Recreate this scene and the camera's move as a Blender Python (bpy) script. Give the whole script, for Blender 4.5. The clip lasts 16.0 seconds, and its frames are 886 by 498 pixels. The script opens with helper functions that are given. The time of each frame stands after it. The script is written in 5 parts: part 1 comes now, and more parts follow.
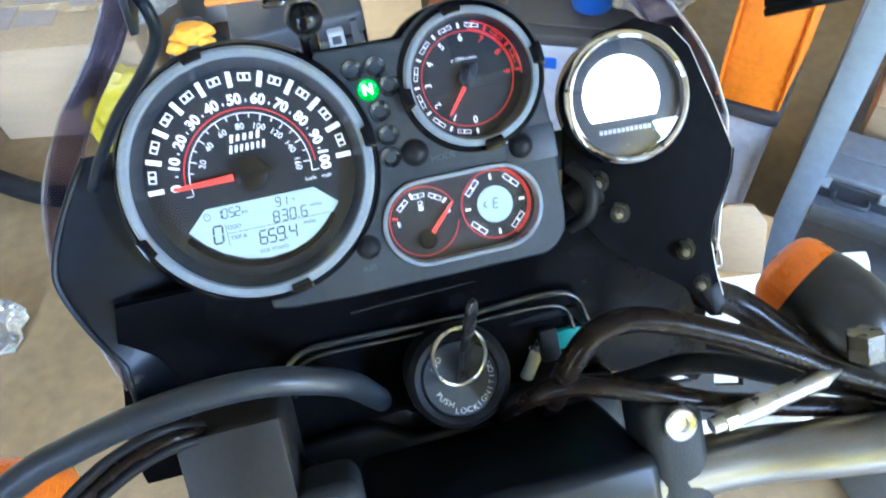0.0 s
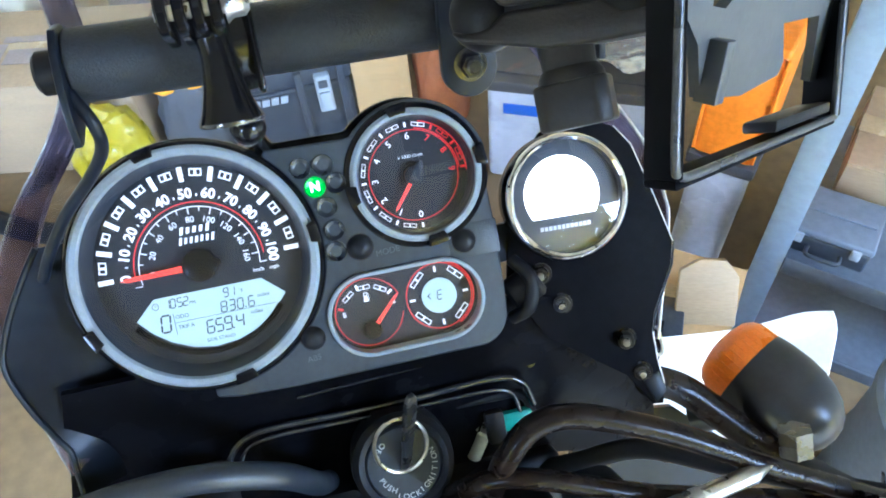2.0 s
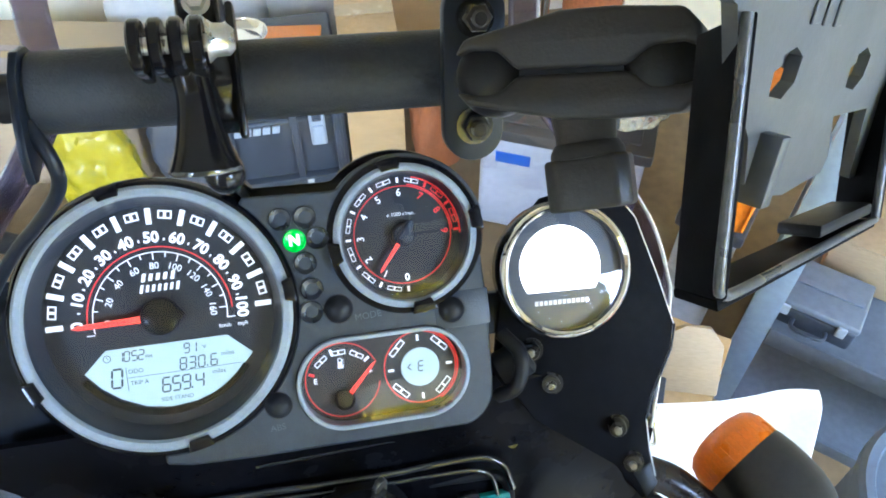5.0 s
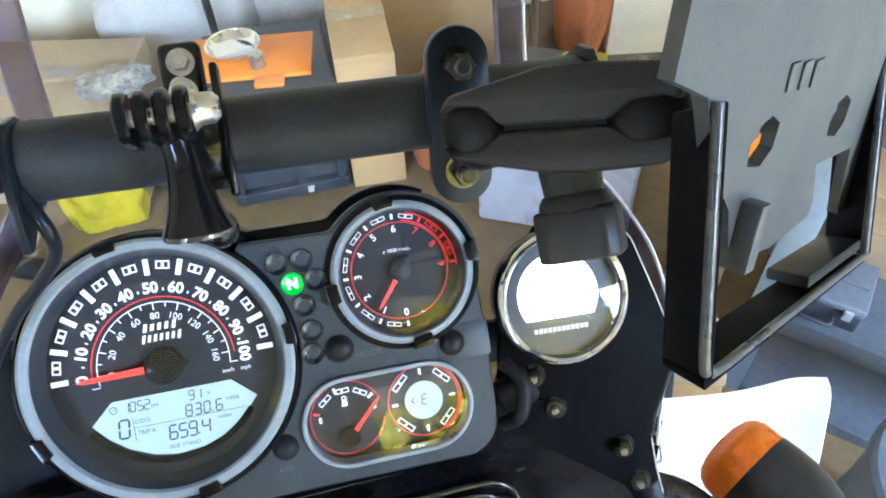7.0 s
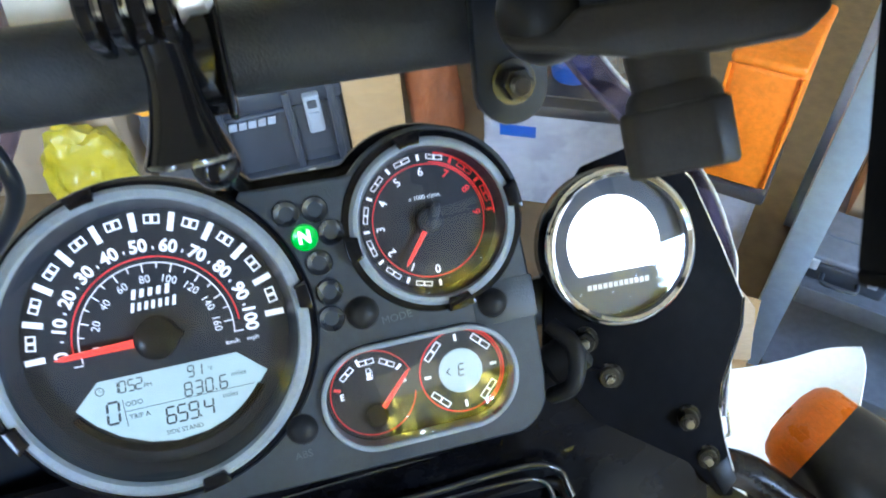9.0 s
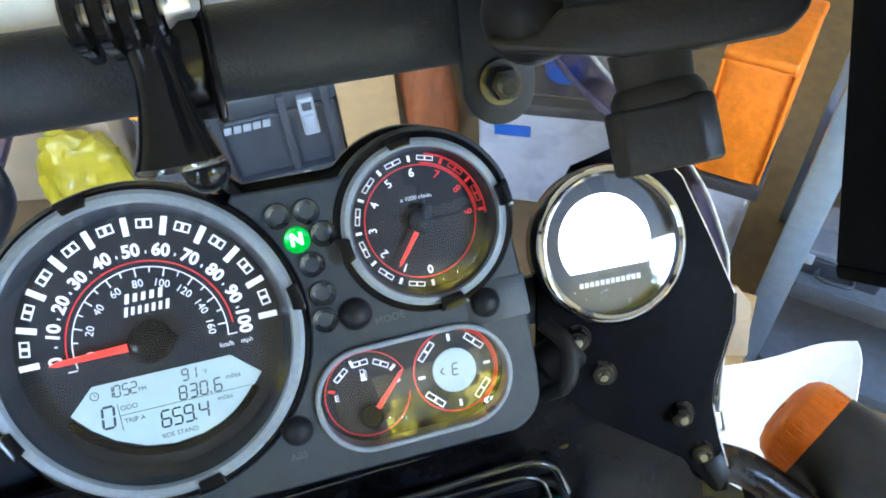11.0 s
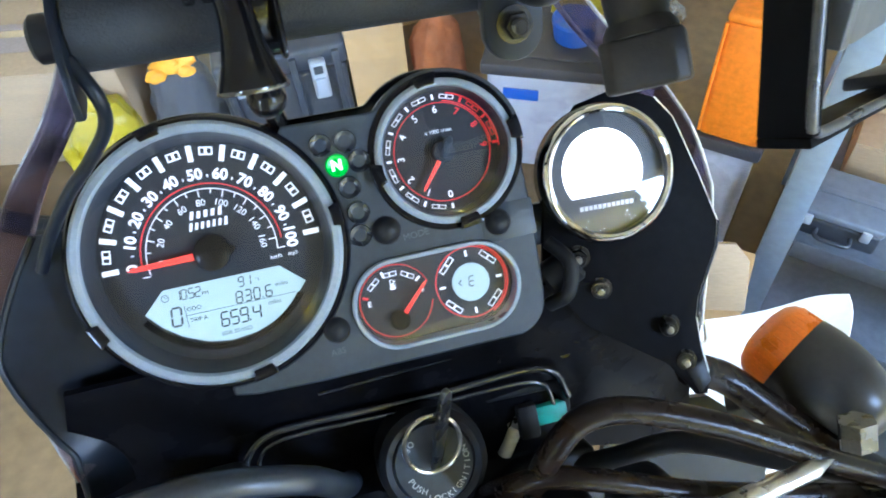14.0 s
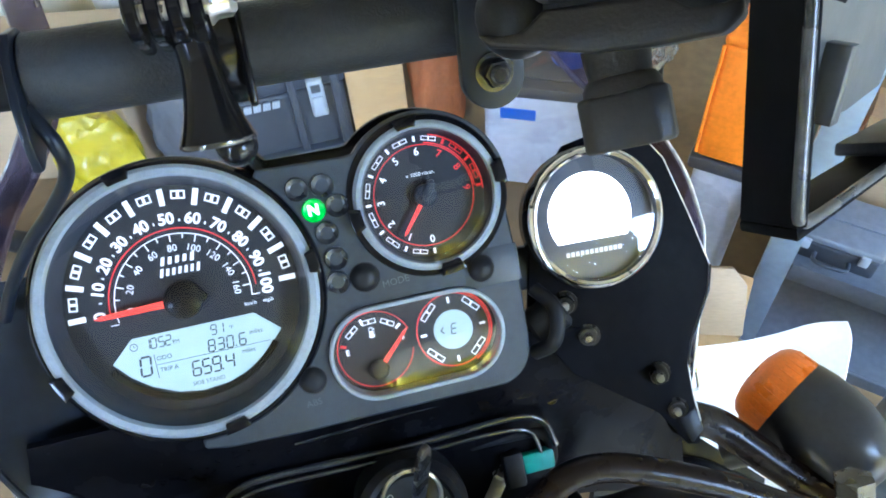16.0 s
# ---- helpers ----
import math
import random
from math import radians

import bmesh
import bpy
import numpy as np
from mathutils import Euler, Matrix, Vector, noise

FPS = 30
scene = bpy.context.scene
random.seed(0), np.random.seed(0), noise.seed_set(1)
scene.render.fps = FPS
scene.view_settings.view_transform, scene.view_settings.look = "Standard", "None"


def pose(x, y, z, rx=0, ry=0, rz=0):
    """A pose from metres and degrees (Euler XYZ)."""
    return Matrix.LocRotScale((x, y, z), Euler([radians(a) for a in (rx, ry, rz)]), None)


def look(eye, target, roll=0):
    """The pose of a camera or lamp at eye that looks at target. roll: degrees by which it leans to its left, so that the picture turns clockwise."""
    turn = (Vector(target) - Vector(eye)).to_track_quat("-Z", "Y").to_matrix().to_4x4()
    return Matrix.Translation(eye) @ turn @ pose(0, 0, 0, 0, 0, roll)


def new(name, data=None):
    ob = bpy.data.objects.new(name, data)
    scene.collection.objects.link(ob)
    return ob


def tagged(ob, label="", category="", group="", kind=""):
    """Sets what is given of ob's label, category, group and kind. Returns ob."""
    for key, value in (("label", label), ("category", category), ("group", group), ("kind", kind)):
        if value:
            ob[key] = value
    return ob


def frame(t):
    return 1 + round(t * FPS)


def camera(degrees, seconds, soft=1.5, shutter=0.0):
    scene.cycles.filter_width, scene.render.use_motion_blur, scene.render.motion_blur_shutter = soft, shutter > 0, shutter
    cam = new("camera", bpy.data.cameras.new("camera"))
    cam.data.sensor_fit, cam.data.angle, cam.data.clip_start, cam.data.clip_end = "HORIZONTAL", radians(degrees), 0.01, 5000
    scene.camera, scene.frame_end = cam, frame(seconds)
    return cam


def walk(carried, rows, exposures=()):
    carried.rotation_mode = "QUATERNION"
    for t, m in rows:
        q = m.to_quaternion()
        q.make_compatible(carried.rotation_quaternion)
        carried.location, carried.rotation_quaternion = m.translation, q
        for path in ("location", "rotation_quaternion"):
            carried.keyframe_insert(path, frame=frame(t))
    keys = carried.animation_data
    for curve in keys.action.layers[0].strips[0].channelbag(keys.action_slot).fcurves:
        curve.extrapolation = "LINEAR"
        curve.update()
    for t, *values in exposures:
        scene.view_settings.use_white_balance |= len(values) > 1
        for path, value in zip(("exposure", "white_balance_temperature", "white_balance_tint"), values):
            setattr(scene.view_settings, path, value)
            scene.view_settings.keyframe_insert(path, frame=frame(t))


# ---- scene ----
cam = camera(61.0, 16.0, soft=1.8, shutter=0.5)
# The motorcycle's own frame: x along the instrument panel, y up the panel, z out of it.
BIKE = pose(0, 0, 1.12, 45.215, 3.443, 0.0)
ROWS = [
    (0.0, 0.0322, 0.0033, 0.3518, -7.33, -9.35, -11.65),
    (0.5, 0.0307, 0.0142, 0.3564, -5.50, -8.55, -9.72),
    (1.0, 0.0661, 0.0319, 0.3594, -4.78, -9.36, -10.15),
    (1.5, 0.0675, 0.0309, 0.3594, -4.89, -9.42, -10.23),
    (2.0, 0.0590, 0.0295, 0.3624, -5.17, -9.95, -10.59),
    (2.5, 0.0822, 0.0430, 0.3723, -3.47, -9.82, -15.29),
    (3.0, 0.0651, 0.0468, 0.3537, -2.72, -11.52, -12.47),
    (5.3, 0.0630, 0.0401, 0.3328, -3.04, -10.96, -6.05),
    (5.5, 0.0643, 0.0415, 0.3335, -2.99, -10.96, -6.27),
    (6.0, 0.0662, 0.0457, 0.3329, -2.97, -10.66, -6.77),
    (6.5, 0.0615, 0.0481, 0.3308, -3.03, -10.87, -7.53),
    (7.0, 0.0689, 0.0582, 0.3346, -3.06, -10.81, -9.11),
    (7.5, 0.0699, 0.0590, 0.3329, -3.30, -10.59, -9.58),
    (8.0, 0.0666, 0.0557, 0.3339, -3.47, -10.63, -9.79),
    (8.5, 0.0641, 0.0529, 0.3299, -3.53, -10.61, -10.03),
    (9.0, 0.0611, 0.0404, 0.2844, -3.73, -10.83, -10.73),
    (9.2, 0.0624, 0.0366, 0.2796, -3.03, -11.07, -11.11),
    (11.3, 0.0630, 0.0412, 0.2874, -3.66, -11.05, -11.58),
    (11.5, 0.0631, 0.0417, 0.2883, -3.73, -11.05, -11.63),
    (12.0, 0.0575, 0.0372, 0.2931, -3.96, -11.27, -11.73),
    (12.5, 0.0532, 0.0321, 0.3011, -4.11, -11.27, -11.63),
    (13.0, 0.0540, 0.0324, 0.3101, -4.23, -10.70, -11.91),
    (13.5, 0.0403, 0.0294, 0.3276, -4.27, -10.51, -11.61),
    (14.0, 0.0453, 0.0267, 0.3319, -5.87, -10.57, -11.32),
    (14.5, 0.0634, 0.0317, 0.3274, -5.40, -10.11, -11.84),
    (15.0, 0.0647, 0.0361, 0.3239, -5.18, -10.21, -12.00),
    (15.5, 0.0591, 0.0370, 0.3238, -5.03, -10.67, -11.68),
    (16.0, 0.0581, 0.0378, 0.3203, -4.90, -10.56, -11.00),
]
walk(cam, [(t, BIKE @ pose(x, y, z, rx, ry, rz)) for t, x, y, z, rx, ry, rz in ROWS], exposures=[(0.0, 3.50, 5250, 11), (1.0, 3.44, 5200, 11), (2.5, 3.49, 5330, 11), (6.0, 3.44, 5600, 11), (8.5, 3.38, 5580, 11), (9.2, 3.11, 5420, 11), (12.5, 3.24, 5580, 11), (16.0, 3.37, 5320, 11)])

# ---- light ----
world = bpy.data.worlds.new("sky")
scene.world = world
world.use_nodes = True
wn = world.node_tree
sky = wn.nodes.new("ShaderNodeTexSky")
sky.sky_type = "NISHITA"
sky.sun_disc = False
sky.sun_elevation, sky.sun_rotation = radians(45), radians(25)
wn.nodes["Background"].inputs["Strength"].default_value = 0.05
wn.links.new(sky.outputs[0], wn.nodes["Background"].inputs["Color"])

sun = new("sun", bpy.data.lights.new("sun", "SUN"))
sun.data.energy, sun.data.angle, sun.data.color = 5.0, radians(0.6), (1.0, 0.95, 0.86)
sun.matrix_world = look((0, 0, 0), (-0.35, -0.75, -0.95))

# bright open sky over the hedge, seen through the garage door
sky_light = new("open_sky", bpy.data.lights.new("open_sky", "AREA"))
sky_light.data.shape, sky_light.data.size, sky_light.data.size_y = "RECTANGLE", 9.0, 4.0
sky_light.data.energy, sky_light.data.color = 900, (0.67, 0.88, 1.21)
sky_light.matrix_world = look((0.4, -4.6, 3.5), (0.4, 0.0, 1.0))

# ---- materials ----
def mat(name, col, rough=0.5, metal=0.0, var=0.18, scale=30.0, bump=0.0, bscale=400.0, coat=0.0, emit=0.0, stretch=(1, 1, 1), spec=0.5):
    m = bpy.data.materials.new(name)
    m.use_nodes = True
    nt = m.node_tree
    b = nt.nodes["Principled BSDF"]
    tc = nt.nodes.new("ShaderNodeTexCoord")
    mp = nt.nodes.new("ShaderNodeMapping")
    mp.inputs["Scale"].default_value = stretch
    nt.links.new(tc.outputs["Object"], mp.inputs["Vector"])
    oi = nt.nodes.new("ShaderNodeObjectInfo")
    n1 = nt.nodes.new("ShaderNodeTexNoise")
    n1.inputs["Scale"].default_value, n1.inputs["Detail"].default_value = scale, 5
    n2 = nt.nodes.new("ShaderNodeTexNoise")
    n2.inputs["Scale"].default_value, n2.inputs["Detail"].default_value = scale * 9, 3
    for n in (n1, n2):
        nt.links.new(mp.outputs[0], n.inputs["Vector"])
    add = nt.nodes.new("ShaderNodeMath")
    add.operation = "ADD"
    nt.links.new(n1.outputs[0], add.inputs[0])
    nt.links.new(n2.outputs[0], add.inputs[1])
    ramp = nt.nodes.new("ShaderNodeMapRange")
    ramp.inputs["From Min"].default_value, ramp.inputs["From Max"].default_value = 0.7, 1.3
    ramp.inputs["To Min"].default_value, ramp.inputs["To Max"].default_value = 1 - var, 1 + var
    nt.links.new(add.outputs[0], ramp.inputs["Value"])
    mul = nt.nodes.new("ShaderNodeMix")
    mul.data_type, mul.blend_type = "RGBA", "MULTIPLY"
    mul.inputs["Factor"].default_value = 1.0
    mul.inputs["A"].default_value = (*col, 1)
    nt.links.new(ramp.outputs[0], mul.inputs["B"])
    nt.links.new(mul.outputs["Result"], b.inputs["Base Color"])
    rr = nt.nodes.new("ShaderNodeMapRange")
    rr.inputs["From Min"].default_value, rr.inputs["From Max"].default_value = 0.3, 0.7
    rr.inputs["To Min"].default_value, rr.inputs["To Max"].default_value = max(0.02, rough * 0.8), min(1, rough * 1.2)
    nt.links.new(n1.outputs[0], rr.inputs["Value"])
    nt.links.new(rr.outputs[0], b.inputs["Roughness"])
    b.inputs["Metallic"].default_value = metal
    b.inputs["Specular IOR Level"].default_value = spec
    b.inputs["Coat Weight"].default_value = coat
    if emit:
        b.inputs["Emission Color"].default_value = (*col, 1)
        b.inputs["Emission Strength"].default_value = 0.16 * emit
    if bump:
        n3 = nt.nodes.new("ShaderNodeTexNoise")
        n3.inputs["Scale"].default_value, n3.inputs["Detail"].default_value = bscale, 4
        nt.links.new(mp.outputs[0], n3.inputs["Vector"])
        bp = nt.nodes.new("ShaderNodeBump")
        bp.inputs["Strength"].default_value, bp.inputs["Distance"].default_value = bump, 0.4 / bscale
        nt.links.new(n3.outputs[0], bp.inputs["Height"])
        nt.links.new(bp.outputs[0], b.inputs["Normal"])
    return m


def clear(name, tint=(1, 1, 1), ior=1.45, rough=0.0, haze=0.0, hazecol=(0.7, 0.7, 0.75)):
    """A clear pane: see-through, with a Fresnel gloss and a little dust."""
    m = bpy.data.materials.new(name)
    m.use_nodes = True
    nt = m.node_tree
    nt.nodes.remove(nt.nodes["Principled BSDF"])
    out = nt.nodes["Material Output"]
    tr = nt.nodes.new("ShaderNodeBsdfTransparent")
    tr.inputs[0].default_value = (*tint, 1)
    gl = nt.nodes.new("ShaderNodeBsdfGlossy")
    gl.inputs["Roughness"].default_value = rough
    fr = nt.nodes.new("ShaderNodeFresnel")
    fr.inputs[0].default_value = ior
    mx = nt.nodes.new("ShaderNodeMixShader")
    nt.links.new(fr.outputs[0], mx.inputs[0])
    nt.links.new(tr.outputs[0], mx.inputs[1])
    nt.links.new(gl.outputs[0], mx.inputs[2])
    last = mx
    if haze:
        df = nt.nodes.new("ShaderNodeBsdfDiffuse")
        df.inputs[0].default_value = (*hazecol, 1)
        tc = nt.nodes.new("ShaderNodeTexCoord")
        ns = nt.nodes.new("ShaderNodeTexNoise")
        ns.inputs["Scale"].default_value, ns.inputs["Detail"].default_value = 60, 8
        nt.links.new(tc.outputs["Object"], ns.inputs["Vector"])
        mr = nt.nodes.new("ShaderNodeMapRange")
        mr.inputs["From Min"].default_value, mr.inputs["From Max"].default_value = 0.45, 0.75
        mr.inputs["To Min"].default_value, mr.inputs["To Max"].default_value = haze * 0.3, haze * 2
        nt.links.new(ns.outputs[0], mr.inputs["Value"])
        m2 = nt.nodes.new("ShaderNodeMixShader")
        nt.links.new(mr.outputs[0], m2.inputs[0])
        nt.links.new(mx.outputs[0], m2.inputs[1])
        nt.links.new(df.outputs[0], m2.inputs[2])
        last = m2
    nt.links.new(last.outputs[0], out.inputs[0])
    return m


PLASTIC = mat("black_textured_plastic", (0.019, 0.024, 0.030), 0.48, spec=0.45, var=0.25, bump=0.5, bscale=1400)
MATTE = mat("matt_black_paint", (0.005, 0.005, 0.006), 0.6, var=0.3, scale=18, bump=0.1, bscale=900, spec=0.03)
SATIN = mat("satin_black_paint", (0.006, 0.008, 0.012), 0.36, spec=0.22, var=0.3, scale=18, bump=0.08, bscale=900)
GLOSS = mat("gloss_black_plastic", (0.004, 0.004, 0.005), 0.18, spec=0.3, var=0.3, scale=25, bump=0.03, bscale=200)
RUBBER = mat("black_rubber", (0.009, 0.009, 0.010), 0.5, spec=0.2, var=0.3, bump=0.2, bscale=900)
HOSE = mat("blue_black_hose", (0.013, 0.017, 0.024), 0.38, var=0.25, scale=60, bump=0.15, bscale=700)
SLEEVE = mat("brown_black_cable_sleeve", (0.009, 0.0055, 0.004), 0.26, var=0.4, scale=50, bump=0.12, bscale=160, spec=0.14)
COMPOSITE = mat("black_glass_filled_nylon", (0.019, 0.0165, 0.0145), 0.46, spec=0.32, var=0.25, scale=40, bump=0.3, bscale=900)
POWDER = mat("grey_black_powder_coat", (0.017, 0.0185, 0.021), 0.5, spec=0.3, var=0.25, scale=40, bump=0.8, bscale=1000)
TRAY = mat("black_holder_plastic", (0.062, 0.066, 0.072), 0.40, var=0.15, scale=40, bump=0.15, bscale=1200)
BEZEL = mat("grey_bezel_plastic", (0.23, 0.26, 0.295), 0.34, metal=0.25, var=0.1, scale=60, bump=0.1, bscale=1500)
DIAL = mat("black_dial_print", (0.008, 0.009, 0.011), 0.55, var=0.2, scale=60)
# dial inks and needles have a little glow added to brighten them
INK = mat("white_dial_ink_with_glow", (0.82, 0.83, 0.85), 0.5, var=0.03, emit=0.6)
REDINK = mat("red_dial_ink_with_glow", (0.75, 0.03, 0.03), 0.5, var=0.05, emit=0.4)
NEEDLE = mat("red_needle_plastic_with_glow", (0.85, 0.05, 0.03), 0.35, var=0.05, emit=0.9)
LCD = mat("backlit_lcd", (0.40, 0.50, 0.48), 0.35, var=0.04, scale=20, emit=0.34)
SEGMENT = mat("lcd_segment", (0.018, 0.03, 0.034), 0.4, var=0.1)
SCREEN = mat("lit_white_screen", (1, 1, 1), 0.3, var=0.0, emit=2.2)
GREENLAMP = mat("lit_green_lens", (0.004, 0.30, 0.02), 0.3, var=0.05, emit=0.5)
GREENMARK = mat("lit_green_mark", (0.6, 1.0, 0.65), 0.3, var=0.0, emit=1.6)
CHROME = mat("chrome", (0.78, 0.78, 0.8), 0.08, metal=1.0, var=0.05)
STEEL = mat("zinc_plated_steel", (0.50, 0.49, 0.47), 0.30, metal=1.0, var=0.07, scale=120, bump=0.1, bscale=600)
ALU = mat("brushed_aluminium", (0.22, 0.215, 0.21), 0.36, metal=1.0, var=0.1, scale=40, bump=0.1, bscale=800, stretch=(1, 12, 12))
DARKSTEEL = mat("dark_oxide_steel", (0.07, 0.068, 0.066), 0.28, metal=0.85, var=0.2, scale=90)
AMBER = mat("amber_ribbed_plastic", (0.78, 0.17, 0.005), 0.3, var=0.12, scale=60, coat=0.15)
TEAL = mat("teal_connector_plastic", (0.02, 0.32, 0.28), 0.4, var=0.15)
WHITEPLASTIC = mat("white_plastic", (0.82, 0.82, 0.78), 0.35, var=0.05, scale=14, bump=0.03, bscale=60)
PALE = mat("translucent_tube", (0.62, 0.63, 0.58), 0.25, var=0.15)
GLASS = clear("dial_glass", ior=1.58)
WORN = mat("worn_black_edge_plastic", (0.045, 0.046, 0.050), 0.3, var=0.5, scale=60, spec=0.5)
SHELL = mat("satin_grey_black_shell", (0.022, 0.022, 0.024), 0.34, spec=0.45, var=0.25, scale=30, bump=0.06, bscale=700)
# pale half-metal that paints highlights along the plate and screen edges
RIMLIGHT = mat("painted_edge_highlight", (0.72, 0.72, 0.74), 0.16, metal=0.55, var=0.35, scale=22)
TAPE = mat("brown_packing_tape", (0.40, 0.29, 0.16), 0.25, var=0.12, scale=20)
SHIELD = clear("windscreen_acrylic", (0.93, 0.93, 0.92), 1.42, haze=0.045)
SHIELD_EDGE = clear("windscreen_edge", (0.62, 0.57, 0.68), 1.5, 0.05, haze=0.12, hazecol=(0.42, 0.36, 0.46))
LIP = mat("polished_cowl_lip", (0.02, 0.021, 0.023), 0.16, spec=0.7, var=0.3, coat=0.5)
BOXGREY = mat("brown_grey_switch_plastic", (0.022, 0.019, 0.017), 0.5, spec=0.2, var=0.2, scale=40, bump=0.15, bscale=900)

CONCRETE = mat("tan_concrete", (0.175, 0.112, 0.050), 0.55, var=0.22, scale=3.5, bump=0.15, bscale=60)
CREAM = mat("cream_wall_paint", (0.72, 0.63, 0.44), 0.7, var=0.06, scale=2, bump=0.1, bscale=150)
CEIL = mat("ceiling_board", (0.62, 0.58, 0.5), 0.8, var=0.08, scale=3)
CARD = mat("brown_cardboard", (0.42, 0.26, 0.11), 0.75, var=0.14, scale=9, bump=0.15, bscale=120, stretch=(1, 1, 6))
CARD2 = mat("pale_cardboard", (0.34, 0.24, 0.14), 0.75, var=0.12, scale=9, bump=0.15, bscale=120, stretch=(1, 1, 6))
PAPER = mat("white_paper", (0.46, 0.43, 0.38), 0.7, var=0.1, scale=8, bump=0.1, bscale=40)
BOXBLACK = mat("black_toolbox_plastic", (0.03, 0.034, 0.042), 0.45, var=0.25, scale=14, bump=0.3, bscale=300)
LATCH = mat("grey_latch_plastic", (0.30, 0.32, 0.34), 0.35, var=0.1)
ORANGEBAG = mat("orange_coated_fabric", (0.85, 0.22, 0.008), 0.45, var=0.15, scale=10, bump=0.4, bscale=40)
ORANGEMAT = mat("orange_board", (0.80, 0.24, 0.015), 0.55, var=0.1, scale=10)
YELLOW = mat("yellow_bag", (0.40, 0.31, 0.012), 0.30, var=0.2, scale=9, bump=0.4, bscale=25)
BIN = mat("translucent_bin_plastic", (0.42, 0.42, 0.47), 0.3, var=0.12, scale=6, bump=0.1, bscale=30)
BINLID = mat("dark_bin_lid", (0.05, 0.045, 0.045), 0.4, var=0.2)
BLUE = mat("blue_plastic", (0.02, 0.10, 0.45), 0.4, var=0.1)
SHELFPOST = mat("blue_grey_shelf_steel", (0.27, 0.33, 0.40), 0.42, metal=0.2, var=0.1, scale=8, bump=0.1, bscale=300)
SHELFDARK = mat("dark_grey_shelf_steel", (0.13, 0.145, 0.17), 0.45, metal=0.1, var=0.15, scale=8)
CLOTH = mat("rust_brown_cloth", (0.36, 0.11, 0.03), 0.8, var=0.25, scale=12, bump=0.5, bscale=60)
GREYCLOTH = mat("dark_grey_fabric", (0.06, 0.06, 0.065), 0.8, var=0.3, scale=14, bump=0.5, bscale=80)
CLEARBAG = clear("crumpled_clear_film", (0.9, 0.9, 0.9), 1.5, 0.08, haze=0.22, hazecol=(0.75, 0.74, 0.72))
TREE = mat("sunlit_leaves", (0.62, 0.52, 0.04), 0.6, var=0.4, scale=3)
COWL = mat("smooth_black_cowl_plastic", (0.004, 0.004, 0.005), 0.26, var=0.3, scale=22, bump=0.05, bscale=500, spec=0.045)
LAMPGLASS = mat("unlit_lamp_lens", (0.011, 0.013, 0.016), 0.28, var=0.25, scale=60, spec=0.5)
DRIVE = mat("driveway_concrete", (0.42, 0.40, 0.36), 0.8, var=0.15, scale=3)

# ---- mesh helpers ----
V = Vector
SPACE = {}


def thing(name, base, label, category, group="", frame_m=None, kind=""):
    """A top-level thing: an Empty at base, given in the frame frame_m (the motorcycle's when None)."""
    fm = BIKE if frame_m is None else frame_m
    e = new(name)
    e.empty_display_size = 0.02
    e.matrix_world = fm @ Matrix.Translation(base)
    SPACE[e.name] = Matrix.Translation(-V(base))
    return tagged(e, label, category, group, kind)


def part(name, bm, material, parent, label="", smooth=True):
    me = bpy.data.meshes.new(name)
    bm.to_mesh(me)
    bm.free()
    me.transform(SPACE[parent.name])
    me.materials.append(material)
    if smooth:
        me.shade_smooth()
        me.set_sharp_from_angle(angle=radians(38))
    ob = new(name, me)
    ob.parent = parent
    SPACE[ob.name] = SPACE[parent.name]
    if label:
        ob["label"] = label
    return ob


def solid(name, bm, material, label, category="", kind="", group="", frame_m=None, smooth=True):
    """A top-level thing that is one mesh; its vertices stand in frame_m (the world when None)."""
    me = bpy.data.meshes.new(name)
    bm.to_mesh(me)
    bm.free()
    me.materials.append(material)
    if smooth:
        me.shade_smooth()
        me.set_sharp_from_angle(angle=radians(38))
    c = sum((v.co for v in me.vertices), V()) / max(1, len(me.vertices))
    c.z = min(v.co.z for v in me.vertices)
    me.transform(Matrix.Translation(-c))
    ob = new(name, me)
    ob.matrix_world = (frame_m or Matrix()) @ Matrix.Translation(c)
    SPACE[ob.name] = Matrix.Translation(-c)
    return tagged(ob, label, category, group, kind)


def join(*bms):
    out = bmesh.new()
    for b in bms:
        me = bpy.data.meshes.new("t")
        b.to_mesh(me)
        b.free()
        out.from_mesh(me)
        bpy.data.meshes.remove(me)
    return out


def bev(bm, w, seg=2, ang=30):
    if w > 0:
        es = [e for e in bm.edges if len(e.link_faces) == 2 and e.calc_face_angle(0) > radians(ang)]
        bmesh.ops.bevel(bm, geom=es, offset=w, segments=seg, affect="EDGES", profile=0.5, clamp_overlap=True)
    return bm


def box(x0, x1, y0, y1, z0, z1, b=0.0, seg=2, m=None):
    bm = bmesh.new()
    bmesh.ops.create_cube(bm, size=1)
    for v in bm.verts:
        v.co = V(((x0 + x1) / 2 + v.co.x * (x1 - x0), (y0 + y1) / 2 + v.co.y * (y1 - y0), (z0 + z1) / 2 + v.co.z * (z1 - z0)))
    bev(bm, b, seg)
    if m:
        bm.transform(m)
    return bm


def prism(pts, z0, z1, b=0.0, seg=2, m=None):
    """An outline in x, y, drawn out from z0 to z1."""
    bm = bmesh.new()
    f = bm.faces.new([bm.verts.new((x, y, z0)) for x, y in pts])
    r = bmesh.ops.extrude_face_region(bm, geom=[f])
    for v in r["geom"]:
        if isinstance(v, bmesh.types.BMVert):
            v.co.z = z1
    bmesh.ops.recalc_face_normals(bm, faces=bm.faces)
    bev(bm, b, seg)
    if m:
        bm.transform(m)
    return bm


